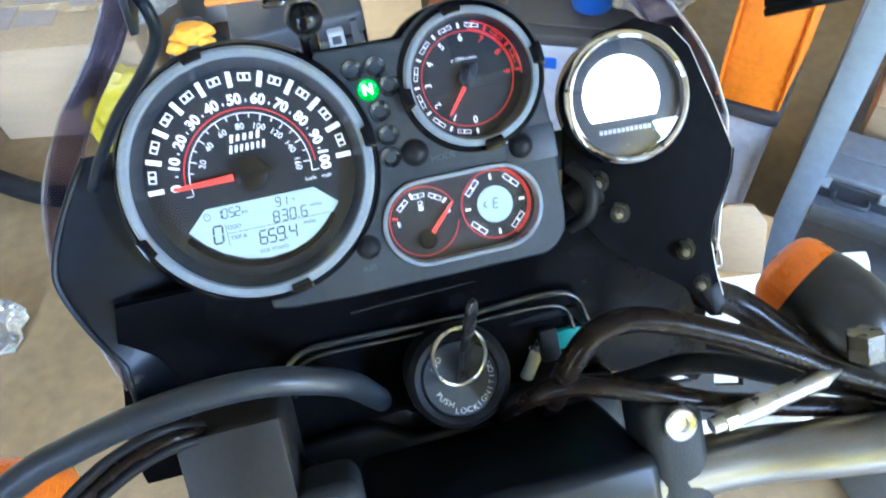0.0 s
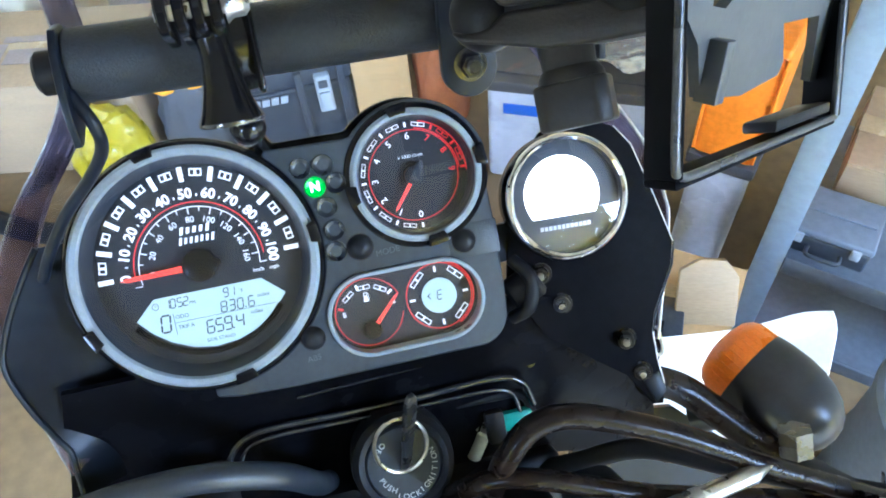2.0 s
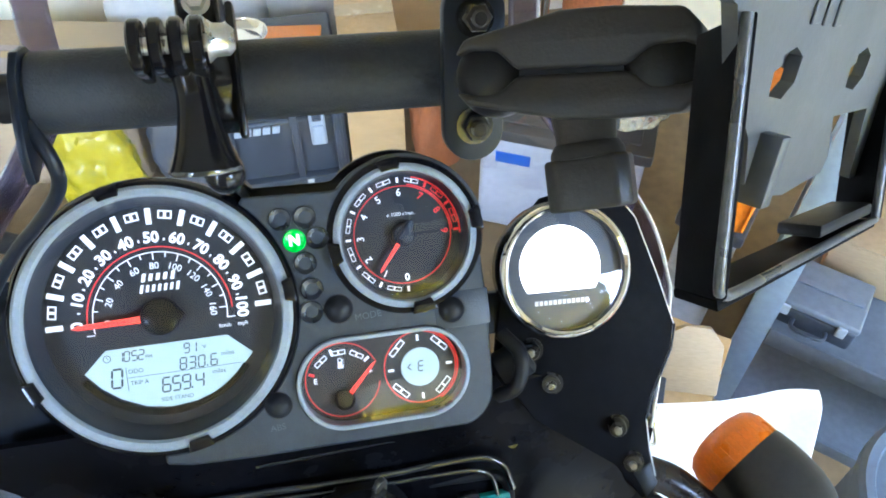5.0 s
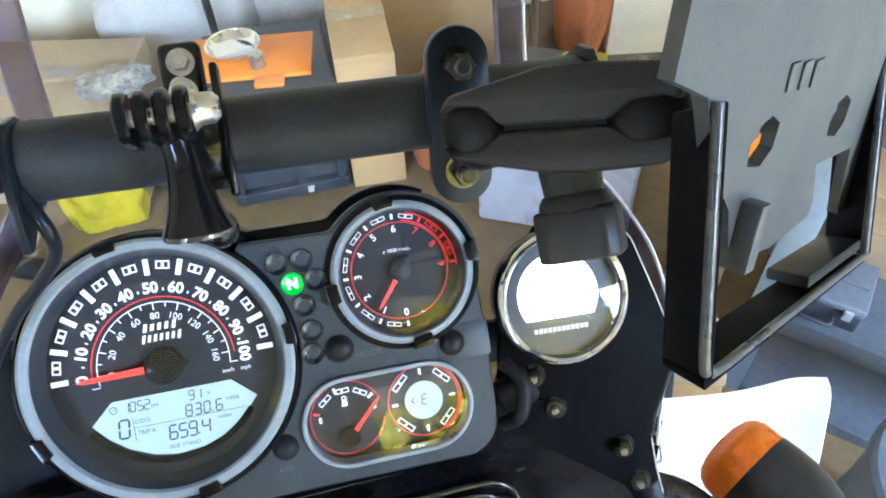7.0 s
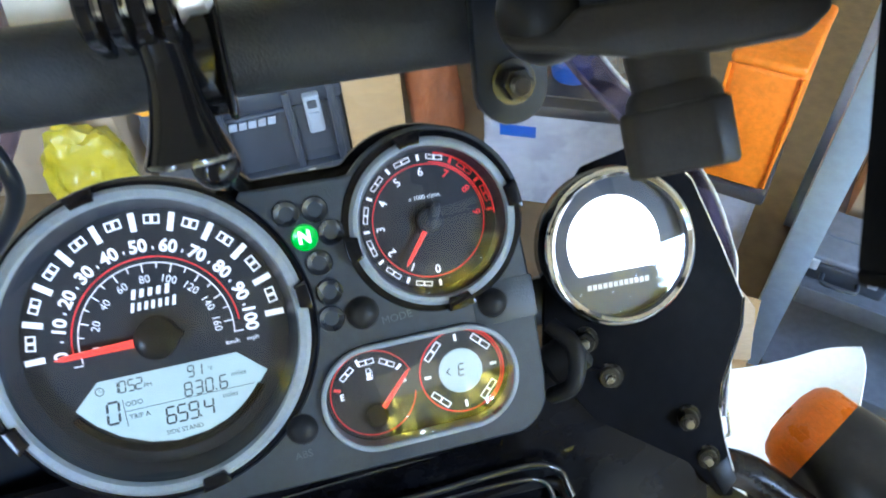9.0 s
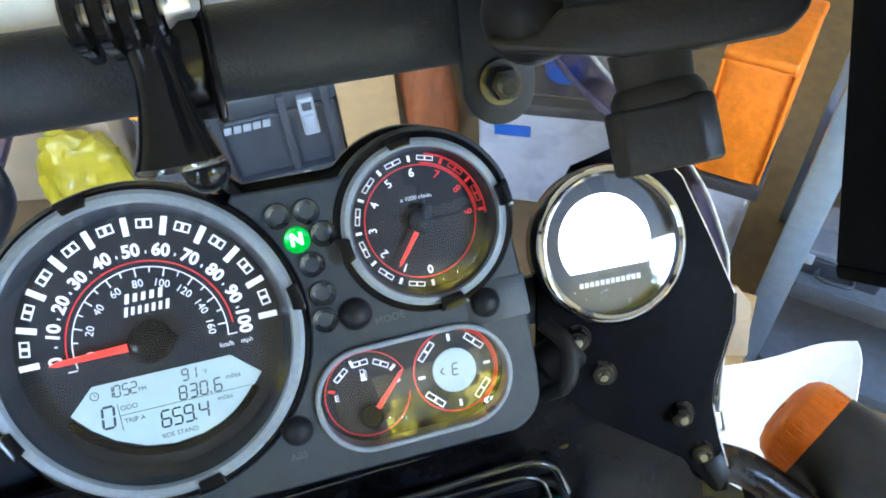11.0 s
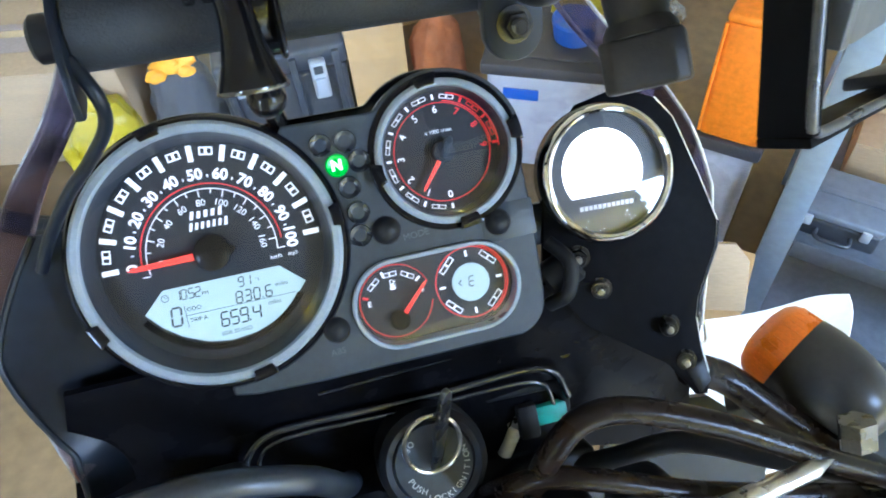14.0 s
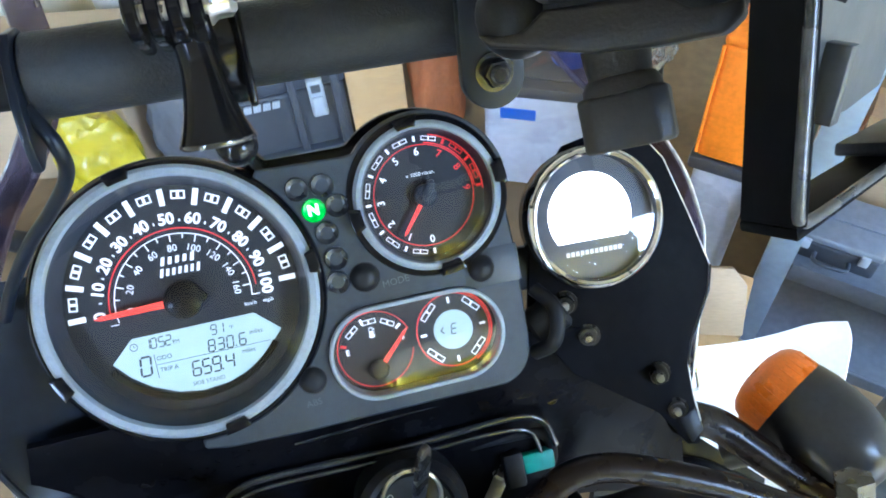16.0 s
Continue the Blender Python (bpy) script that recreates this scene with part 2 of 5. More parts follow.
def plate_holes(outer, holes, z0, z1, m=None, b=0.0):
    """An outline with holes through it."""
    bm = bmesh.new()
    for loop in (outer, *holes):
        vs = [bm.verts.new((x, y, z0)) for x, y in loop]
        for i in range(len(vs)):
            bm.edges.new((vs[i - 1], vs[i]))
    bmesh.ops.triangle_fill(bm, use_beauty=True, use_dissolve=False, edges=bm.edges[:])
    fs = bm.faces[:]
    r = bmesh.ops.extrude_face_region(bm, geom=fs)
    for v in r["geom"]:
        if isinstance(v, bmesh.types.BMVert):
            v.co.z = z1
    bmesh.ops.recalc_face_normals(bm, faces=bm.faces)
    bev(bm, b, 1, 60)
    if m:
        bm.transform(m)
    return bm


def lathe(profile, seg=48, m=None, closed=False):
    """Turns (r, z) pairs round z."""
    bm = bmesh.new()
    rings = []
    for r, z in profile:
        if r < 1e-6:
            rings.append([bm.verts.new((0, 0, z))])
        else:
            rings.append([bm.verts.new((r * math.cos(2 * math.pi * i / seg), r * math.sin(2 * math.pi * i / seg), z)) for i in range(seg)])
    pairs = list(zip(rings, rings[1:])) + ([(rings[-1], rings[0])] if closed else [])
    for a, c in pairs:
        for i in range(seg):
            j = (i + 1) % seg
            if len(a) == 1 and len(c) == 1:
                continue
            if len(a) == 1:
                bm.faces.new((a[0], c[i], c[j]))
            elif len(c) == 1:
                bm.faces.new((a[i], a[j], c[0]))
            else:
                bm.faces.new((a[i], a[j], c[j], c[i]))
    bmesh.ops.recalc_face_normals(bm, faces=bm.faces)
    if m:
        bm.transform(m)
    return bm


def T(x, y, z=0.0):
    return Matrix.Translation((x, y, z))


def axis(p, d):
    """A pose at p whose z runs along d."""
    return Matrix.Translation(p) @ V(d).to_track_quat("Z", "Y").to_matrix().to_4x4()


def rod(p0, p1, r, seg=24, b=0.0):
    p0, p1 = V(p0), V(p1)
    h = (p1 - p0).length
    b = min(b, h / 3, r / 2)
    prof = [(0, 0), (r - b, 0), (r, b), (r, h - b), (r - b, h), (0, h)] if b else [(0, 0), (r, 0), (r, h), (0, h)]
    return lathe(prof, seg, axis(p0, p1 - p0))


def curve_pts(pts, n=8):
    """A smooth line through points."""
    p = [V(q) for q in pts]
    p = [2 * p[0] - p[1], *p, 2 * p[-1] - p[-2]]
    out = []
    for i in range(1, len(p) - 2):
        for k in range(n):
            t = k / n
            a, b, c, d = p[i - 1], p[i], p[i + 1], p[i + 2]
            out.append(0.5 * (2 * b + (c - a) * t + (2 * a - 5 * b + 4 * c - d) * t * t + (3 * b - a - 3 * c + d) * t ** 3))
    out.append(p[-2])
    return out


def tube(pts, r, seg=14, n=8, smooth=True, radii=None):
    line = curve_pts(pts, n) if smooth else [V(q) for q in pts]
    bm = bmesh.new()
    rings, up = [], None
    for i, q in enumerate(line):
        d = (line[min(i + 1, len(line) - 1)] - line[max(i - 1, 0)]).normalized()
        if up is None:
            up = d.orthogonal().normalized()
        up = (up - d * up.dot(d)).normalized()
        side = d.cross(up)
        rr = r if radii is None else radii(i / (len(line) - 1))
        rings.append([bm.verts.new(q + rr * (math.cos(2 * math.pi * k / seg) * up + math.sin(2 * math.pi * k / seg) * side)) for k in range(seg)])
    for a, c in zip(rings, rings[1:]):
        for k in range(seg):
            bm.faces.new((a[k], a[(k + 1) % seg], c[(k + 1) % seg], c[k]))
    bm.faces.new(rings[0][::-1])
    bm.faces.new(rings[-1])
    bmesh.ops.recalc_face_normals(bm, faces=bm.faces)
    return bm


def sheet(fn, nu, nv, thick=0.0):
    """A surface fn(u, v) for u, v in 0..1, with thickness along its normals."""
    bm = bmesh.new()
    g = [[bm.verts.new(fn(i / nu, j / nv)) for j in range(nv + 1)] for i in range(nu + 1)]
    for i in range(nu):
        for j in range(nv):
            bm.faces.new((g[i][j], g[i + 1][j], g[i + 1][j + 1], g[i][j + 1]))
    bmesh.ops.recalc_face_normals(bm, faces=bm.faces)
    if thick:
        bmesh.ops.solidify(bm, geom=bm.faces[:], thickness=thick)
    return bm


def arc(cx, cy, r, a0, a1, n=24):
    return [(cx + r * math.cos(radians(a0 + (a1 - a0) * i / n)), cy + r * math.sin(radians(a0 + (a1 - a0) * i / n))) for i in range(n + 1)]


def band(cx, cy, r0, r1, a0, a1, z0, z1, n=32):
    """A flat piece of a ring."""
    return prism(arc(cx, cy, r1, a0, a1, n) + arc(cx, cy, r0, a1, a0, n), z0, z1)


def lettering(s, size, m, bold=0.0):
    """Text as a flat mesh, centred."""
    cu = bpy.data.curves.new("t", "FONT")
    cu.body, cu.size, cu.align_x, cu.align_y, cu.offset, cu.resolution_u = s, size, "CENTER", "CENTER", bold, 3
    ob = bpy.data.objects.new("t", cu)
    me = ob.to_mesh()
    bm = bmesh.new()
    bm.from_mesh(me)
    ob.to_mesh_clear()
    bpy.data.objects.remove(ob)
    bpy.data.curves.remove(cu)
    bm.transform(m)
    return bm


def turn(a):
    return Matrix.Rotation(radians(a), 4, "Z")


def bolt(p, d, r, h, hexa=True):
    """A bolt head with a washer and a socket or a nut shape."""
    head = lathe([(0, h), (r * 0.55, h), (r * 0.55, h * 0.55), (r * 0.6, h), (r * 0.9, h), (r, h * 0.85), (r, 0), (0, 0)], 6 if hexa else 20, axis(p, d))
    washer = lathe([(0, 0), (r * 1.35, 0), (r * 1.35, h * 0.18), (0, h * 0.18)], 20, axis(p, d))
    return join(head, washer)

# ---- instrument cluster ----
def seven(ch, x, y, h, z, slant=0.12):
    """A seven-segment character, h high, its lower left at x, y."""
    w, t = h * 0.52, h * 0.11
    seg = {"a": (0, h, w, h), "b": (w, h / 2, w, h), "c": (w, 0, w, h / 2), "d": (0, 0, w, 0), "e": (0, 0, 0, h / 2), "f": (0, h / 2, 0, h), "g": (0, h / 2, w, h / 2)}
    table = {"0": "abcdef", "1": "bc", "2": "abged", "3": "abgcd", "4": "fgbc", "5": "afgcd", "6": "afgedc", "7": "abc", "8": "abcdefg", "9": "abcdfg", "E": "afged"}
    out = []
    for s in table[ch]:
        x0, y0, x1, y1 = seg[s]
        if x0 == x1:
            q = [(x0 - t / 2, y0 + t * 0.6), (x0, y0 + t * 0.2), (x0 + t / 2, y0 + t * 0.6), (x0 + t / 2, y1 - t * 0.6), (x0, y1 - t * 0.2), (x0 - t / 2, y1 - t * 0.6)]
        else:
            q = [(x0 + t * 0.6, y0 - t / 2), (x1 - t * 0.6, y0 - t / 2), (x1 - t * 0.2, y0), (x1 - t * 0.6, y0 + t / 2), (x0 + t * 0.6, y0 + t / 2), (x0 + t * 0.2, y0)]
        out.append(prism([(x + a + slant * b, y + b) for a, b in q], z, z + 0.00012))
    return join(*out)


def marks(parent, s, x, y, h, z, step):
    """A row of seven-segment digits with points."""
    for ch in s:
        if ch == ".":
            part("decimal_point", box(x - step * 0.1, x + step * 0.06, y, y + h * 0.12, z, z + 0.00012), SEGMENT, parent, smooth=False)
            x += step * 0.35
        else:
            part("digit", seven(ch, x, y, h, z), SEGMENT, parent, smooth=False)
            x += step


def double_box(cx, cy, r, a, w, h, z, material, parent):
    """The two little frames printed between two ticks."""
    out = []
    t = min(w, h) * 0.17
    for s in (-1, 1):
        x0, x1 = (s - 1) * w / 4, (s + 1) * w / 4
        out += [box(x0, x1, h / 2 - t, h / 2, z, z + 0.0001), box(x0, x1, -h / 2, -h / 2 + t, z, z + 0.0001), box(x0, x0 + t, -h / 2 + t, h / 2 - t, z, z + 0.0001), box(x1 - t, x1, -h / 2 + t, h / 2 - t, z, z + 0.0001)]
    bm = join(*out)
    bm.transform(T(cx, cy) @ turn(a - 90) @ T(0, r))
    part("scale_frame", bm, material, parent, smooth=False)


def needle(cx, cy, a, r0, r1, w, z, parent):
    bm = prism([(r0, -w / 2), (r1 - w, -w * 0.32), (r1, 0), (r1 - w, w * 0.32), (r0, w / 2)], z, z + 0.0009, 0.0002)
    bm.transform(T(cx, cy) @ turn(a))
    part("needle", bm, NEEDLE, parent, "red pointer needle")
    bm = box(r0 + 0.002, r1 - w * 1.5, -w * 0.07, w * 0.07, z + 0.0009, z + 0.00105)
    bm.transform(T(cx, cy) @ turn(a))
    part("needle_line", bm, REDINK, parent, smooth=False)


def clips(parent, cx, cy, r, angles, w, dr):
    for a in angles:
        bm = prism(arc(0, 0, r + dr, -w, w, 6) + arc(0, 0, r - dr * 1.2, w * 0.8, -w * 0.8, 6), 0.0012, 0.0052, 0.0004)
        bm.transform(T(cx, cy) @ turn(a))
        part("bezel_clip", bm, GLOSS, parent, "black retaining clip")


cluster = thing("instrument_cluster", (0.045, 0, -0.05), "black motorcycle instrument cluster with round speedometer and tachometer", "instrument cluster")

# housing: body, speedometer drum and tachometer drum
outline = [(0.0405, 0.0472), (0.0775, 0.0462)] + arc(0.1091, 0.0231, 0.0368, 140, 12, 18) + [(0.1425, 0.012), (0.1432, -0.008), (0.1425, -0.046)] + arc(0.1255, -0.0505, 0.0165, 0, -80, 8) + [(0.0345, -0.0662), (0.0060, -0.0650), (-0.0040, -0.0630)]
def around(cx, cy, r, n=48):
    return [(cx + r * math.cos(2 * math.pi * k / n), cy + r * math.sin(2 * math.pi * k / n)) for k in range(n)]


def capsule(r, n=20):
    return arc(0.1112, -0.0392, r, -90, 90, n) + arc(0.0745, -0.0392, r, 90, 270, n)


# the body stops at the drum of the speedometer
face = [(x, y) for x, y in outline if math.hypot(x, y) > 0.0590]
face = face[:-1] + [face[-1]] + arc(0, 0, 0.0588, -94, 49, 28)
housing = part("housing", plate_holes(face, [around(0.1091, 0.0231, 0.0290), capsule(0.0188)], -0.0125, 0.0, None, 0.0009), PLASTIC, cluster)
part("back_shell", prism([(0.109 + (x - 0.109) * 0.985, y * 0.985) for x, y in face], -0.045, -0.0126), PLASTIC, cluster)
part("speedometer_drum", lathe([(0.0515, -0.012), (0.0515, 0.0008), (0.0578, 0.0008), (0.0594, -0.0008), (0.0600, -0.004), (0.0605, -0.045), (0.0, -0.045)], 72), GLOSS, cluster)
part("tachometer_drum", lathe([(0.0285, -0.0085), (0.0285, 0.0008), (0.0345, 0.0008), (0.0358, -0.001), (0.0360, -0.05), (0, -0.05)], 56, T(0.1091, 0.0231)), GLOSS, cluster)
# the glossy shroud behind the top edge
part("rear_shroud", prism([(0.020, 0.0520), (0.0765, 0.0515)] + arc(0.1091, 0.0231, 0.0405, 135, 60, 10) + [(0.11, 0.03), (0.03, 0.03)], -0.068, -0.030, 0.001), GLOSS, cluster, "glossy black rear shroud")

# bronze line along the shroud edge; its colour paints in a gold reflection
GOLDGLINT = mat("painted_gold_reflection", (0.20, 0.11, 0.045), 0.22, metal=0.6, var=0.2)
part("edge_reflection", tube([(0.022, 0.0512, -0.032), (0.050, 0.0502, -0.032), (0.0760, 0.0500, -0.032)] + [(x, y, -0.032) for x, y in arc(0.1091, 0.0231, 0.0398, 135, 70, 8)], 0.0009, 8, 3), GOLDGLINT, cluster, "thin bronze line painted as a reflection on the shroud edge")

speedo = part("speedometer", lathe([(0, -0.010), (0.0517, -0.010), (0.0517, -0.0115), (0, -0.0115)], 72), DIAL, cluster, "black speedometer dial with white numerals")
part("bezel", lathe([(0.0516, -0.001), (0.0516, 0.0022), (0.0525, 0.0034), (0.0550, 0.0034), (0.0565, 0.0020), (0.0565, 0.0)], 96), BEZEL, speedo, "matt grey bezel ring")
DIALWALL = mat("slate_dial_wall", (0.030, 0.035, 0.042), 0.4, var=0.15, scale=40, spec=0.4)
part("inner_wall", lathe([(0.0516, 0.001), (0.0511, -0.001), (0.0484, -0.0096), (0.0481, -0.0099)], 72), DIALWALL, speedo, "slate-grey sloping inner wall")
clips(speedo, 0, 0, 0.0562, (103, 6, -78, 205), 5.5, 0.0022)
ZD = -0.0099
for i in range(11):
    a = 180 - 18 * i
    bm = box(0.0400, 0.0470, -0.00115, 0.00115, ZD, ZD + 0.0001)
    bm.transform(turn(a))
    part("tick", bm, INK, speedo, smooth=False)
    r = 0.0342
    part("numeral", lettering(str(i * 10), 0.0066, T(r * math.cos(radians(a)), r * math.sin(radians(a)), ZD + 0.0001) @ turn(a - 90), 0.00022), INK, speedo, smooth=False)
    if i < 10:
        double_box(0, 0, 0.0441, a - 9, 0.0058, 0.0036, ZD, INK, speedo)
        bm = box(0.0328, 0.0340, -0.0003, 0.0003, ZD, ZD + 0.0001)
        bm.transform(turn(a - 9))
        part("minor_tick", bm, INK, speedo, smooth=False)
part("red_arc", band(0, 0, 0.0299, 0.0304, 0, 180, ZD, ZD + 0.0001, 60), REDINK, speedo, "thin red scale arc", smooth=False)
part("white_arc", join(band(0, 0, 0.0277, 0.0281, -9, 189, ZD, ZD + 0.0001, 60), box(0.0277, 0.0310, -0.0044, -0.0040, ZD, ZD + 0.0001), box(-0.0310, -0.0277, -0.0052, -0.0048, ZD, ZD + 0.0001)), INK, speedo, smooth=False)
for k in range(17):
    a = 180 - k * 10 / 1.609 * 1.8
    bm = box(0.0246 if k % 2 == 0 else 0.0258, 0.0278, -0.00022, 0.00022, ZD, ZD + 0.0001)
    bm.transform(turn(a))
    part("inner_tick", bm, INK, speedo, smooth=False)
    if k % 2 == 0:
        part("inner_numeral", lettering(str(k * 10), 0.0041, T(0.0219 * math.cos(radians(a)), 0.0219 * math.sin(radians(a)), ZD + 0.0001) @ turn(a - 90)), INK, speedo, smooth=False)
part("unit_lettering", lettering("km/h", 0.0026, T(0.0262, -0.0078, ZD + 0.0001)), INK, speedo, smooth=False)
part("unit_lettering", lettering("mph", 0.0026, T(0.0338, -0.0078, ZD + 0.0001)), INK, speedo, smooth=False)


def word_bars(parent, x, y, n, w, h, z, material, slant=0.1, gap=0.2, big_first=True, name="emblem_bar"):
    """A maker's mark as plain slanted bars."""
    step = w / n
    for i in range(n):
        hh = h * (1.0 if (i == 0 or i == n - 1 or not big_first) else 0.82)
        x0, x1 = x - w / 2 + i * step, x - w / 2 + (i + 1 - gap) * step
        part(name, prism([(x0, y - hh / 2), (x1, y - hh / 2), (x1 + slant * hh, y + hh / 2), (x0 + slant * hh, y + hh / 2)], z, z + 0.0001), material, parent, smooth=False)


word_bars(speedo, 0.0012, 0.0172, 5, 0.0152, 0.0036, ZD, INK, 0.25, 0.5)
word_bars(speedo, 0.0012, 0.0124, 7, 0.0176, 0.0036, ZD, INK, 0.25, 0.5)
needle(0, 0, 181.0, 0.0075, 0.0362, 0.0030, -0.0065, speedo)
part("hub_cap", join(lathe([(0, -0.0042), (0.0062, -0.0044), (0.0079, -0.0052), (0.0082, -0.0098)], 40), prism([(0.006, -0.0026), (0.0085, -0.0022), (0.0103, -0.0006), (0.0103, 0.0006), (0.0085, 0.0022), (0.006, 0.0026)], -0.0085, -0.0046, 0.0006)), GLOSS, speedo, "glossy black needle hub cap")
part("glass", lathe([(0, 0.0022), (0.02, 0.0019), (0.04, 0.0009), (0.0515, -0.0002)], 64), GLASS, speedo, "clear dial glass").visible_shadow = False

# the LCD under the hub
lcd = part("lcd_screen", prism([(-0.0340, -0.0212), (-0.0245, -0.0121), (0.0265, -0.0121), (0.0365, -0.0212), (0.0285, -0.0302), (0.0205, -0.0358), (0.0105, -0.0392), (-0.0005, -0.0403), (-0.0105, -0.0386), (-0.0205, -0.0340), (-0.0280, -0.0282)], -0.0099, -0.0095), LCD, cluster, "pale backlit LCD with dark digits", smooth=False)
part("lcd_frame", band(0, 0, 0.0408, 0.0436, 215, 322, -0.0099, -0.0090), GLOSS, speedo)
ZL = -0.00945
marks(lcd, "10", -0.0203, -0.0178, 0.0042, ZL, 0.0028)
marks(lcd, "52", -0.0143, -0.0178, 0.0042, ZL, 0.0028)
part("lettering", lettering("PM", 0.0023, T(-0.0072, -0.0170, ZL)), SEGMENT, lcd, smooth=False)
marks(lcd, "91", 0.0075, -0.0176, 0.0042, ZL, 0.0030)
part("lettering", lettering("\u00b0F", 0.0022, T(0.0160, -0.0161, ZL)), SEGMENT, lcd, smooth=False)
marks(lcd, "830.6", 0.0050, -0.0246, 0.0050, ZL, 0.0039)
part("lettering", lettering("miles", 0.0028, T(0.0258, -0.0200, ZL)), SEGMENT, lcd, smooth=False)
marks(lcd, "0", -0.0238, -0.0288, 0.0080, ZL, 0.004)
part("lettering", lettering("ODO", 0.0027, T(-0.0133, -0.0226, ZL)), SEGMENT, lcd, smooth=False)
part("lettering", lettering("TRIP A", 0.0026, T(-0.0123, -0.0277, ZL)), SEGMENT, lcd, smooth=False)
marks(lcd, "659.4", -0.0034, -0.0334, 0.0062, ZL, 0.0042)
part("lettering", lettering("miles", 0.0028, T(0.0212, -0.0275, ZL)), SEGMENT, lcd, smooth=False)
part("lettering", lettering("SIDE STAND", 0.0025, T(0.0024, -0.0367, ZL)), SEGMENT, lcd, smooth=False)
part("divider_line", box(-0.0173, -0.01705, -0.0308, -0.0205, ZL, ZL + 0.0001), SEGMENT, lcd, smooth=False)
part("divider_line", box(-0.0170, 0.0310, -0.02525, -0.02505, ZL, ZL + 0.0001), SEGMENT, lcd, smooth=False)
part("clock_icon", join(lathe([(0.00135, ZL), (0.00135, ZL + 0.0001), (0.00165, ZL + 0.0001), (0.00165, ZL)], 24, T(-0.0243, -0.0158)), box(-0.02438, -0.0242, -0.0158, -0.0148, ZL, ZL + 0.0001), box(-0.0243, -0.0235, -0.0159, -0.01572, ZL, ZL + 0.0001)), SEGMENT, lcd, smooth=False)

# tachometer
TX, TY, TZ = 0.1091, 0.0231, -0.0084
tach = part("tachometer", lathe([(0, -0.0085), (0.0287, -0.0085), (0.0287, -0.0095), (0, -0.0095)], 56, T(TX, TY)), DIAL, cluster, "black tachometer dial with red zone")
part("bezel", lathe([(0.0286, -0.001), (0.0286, 0.0020), (0.0293, 0.0030), (0.0308, 0.0030), (0.0322, 0.0018), (0.0322, 0.0)], 72, T(TX, TY)), BEZEL, tach, "matt grey bezel ring")
clips(tach, TX, TY, 0.0326, (98, 8, -82, 188), 9.5, 0.0024)
part("inner_wall", lathe([(0.0286, 0.001), (0.0283, -0.001), (0.0272, -0.0082), (0.0270, -0.0084)], 56, T(TX, TY)), DIALWALL, tach, "slate-grey sloping inner wall")
for n in range(10):
    a = 270 - 30 * n
    ink = REDINK if n >= 7 else INK
    bm = box(0.0238, 0.0262, -0.00055, 0.00055, TZ, TZ + 0.0001)
    bm.transform(T(TX, TY) @ turn(a))
    part("tick", bm, ink, tach, smooth=False)
    part("numeral", lettering(str(n), 0.0046, T(TX + 0.0193 * math.cos(radians(a)), TY + 0.0193 * math.sin(radians(a)), TZ + 0.0001) @ turn(a - 90), 0.00006), ink, tach, smooth=False)
    if n < 9:
        double_box(TX, TY, 0.0250, a - 15, 0.0066, 0.0019, TZ, REDINK if n >= 7 else INK, tach)
part("red_arc", band(TX, TY, 0.0221, 0.0225, -90, 270, TZ, TZ + 0.0001, 80), REDINK, tach, smooth=False)
part("red_zone", band(TX, TY, 0.0228, 0.0233, 0, 80, TZ, TZ + 0.0001, 30), REDINK, tach, smooth=False)
part("red_zone", band(TX, TY, 0.0264, 0.0270, -4, 76, TZ, TZ + 0.0001, 30), REDINK, tach, smooth=False)
part("unit_lettering", lettering("x 1000 r/min.", 0.0024, T(TX, TY + 0.0095, TZ + 0.0001)), INK, tach, smooth=False)
needle(TX, TY, 232, 0.004, 0.0202, 0.0019, -0.0052, tach)
part("hub_cap", join(lathe([(0, -0.0030), (0.0036, -0.0032), (0.0048, -0.0042), (0.005, -0.0084)], 32, T(TX, TY)), lathe([(0.0056, -0.0083), (0.0056, -0.0078), (0.0062, -0.0078), (0.0062, -0.0083)], 32, T(TX, TY)), prism([(-0.003, -0.0022), (0.006, -0.0018), (0.0078, 0), (0.006, 0.0018), (-0.003, 0.0022)], -0.0055, -0.0026, 0.0006, 2, T(TX, TY) @ turn(57))), PLASTIC, tach, "black needle hub cap")
part("glass", lathe([(0, 0.0020), (0.012, 0.0017), (0.0286, 0.0)], 48, T(TX, TY)), GLASS, tach, "clear dial glass").visible_shadow = False

# fuel and compass pod
pod = part("fuel_and_compass_gauge", prism(capsule(0.0186), -0.0082, -0.0072), DIAL, cluster, "black fuel gauge and compass face")
part("bezel", plate_holes(capsule(0.0207), [capsule(0.0187)], -0.007, 0.0024, None, 0.0005), BEZEL, pod, "matt grey capsule bezel")
ZP = -0.0071
FX, FY, KX, KY = 0.0745, -0.0392, 0.1103, -0.0384
part("red_arc", band(FX, FY, 0.0166, 0.0170, 20, 350, ZP, ZP + 0.0001, 60), REDINK, pod, smooth=False)
part("red_arc", band(KX, KY, 0.0164, 0.0169, 0, 360, ZP, ZP + 0.0001, 60), REDINK, pod, smooth=False)
part("red_arc", band(KX, KY, 0.0172, 0.0180, -62, 70, ZP, ZP + 0.0001, 40), REDINK, pod, smooth=False)
for a in (78, 45):
    double_box(FX, FY - 0.002, 0.0146, a + 15, 0.0064, 0.0022, ZP, INK, pod)
double_box(FX, FY - 0.002, 0.0146, 128, 0.0064, 0.0022, ZP, INK, pod)
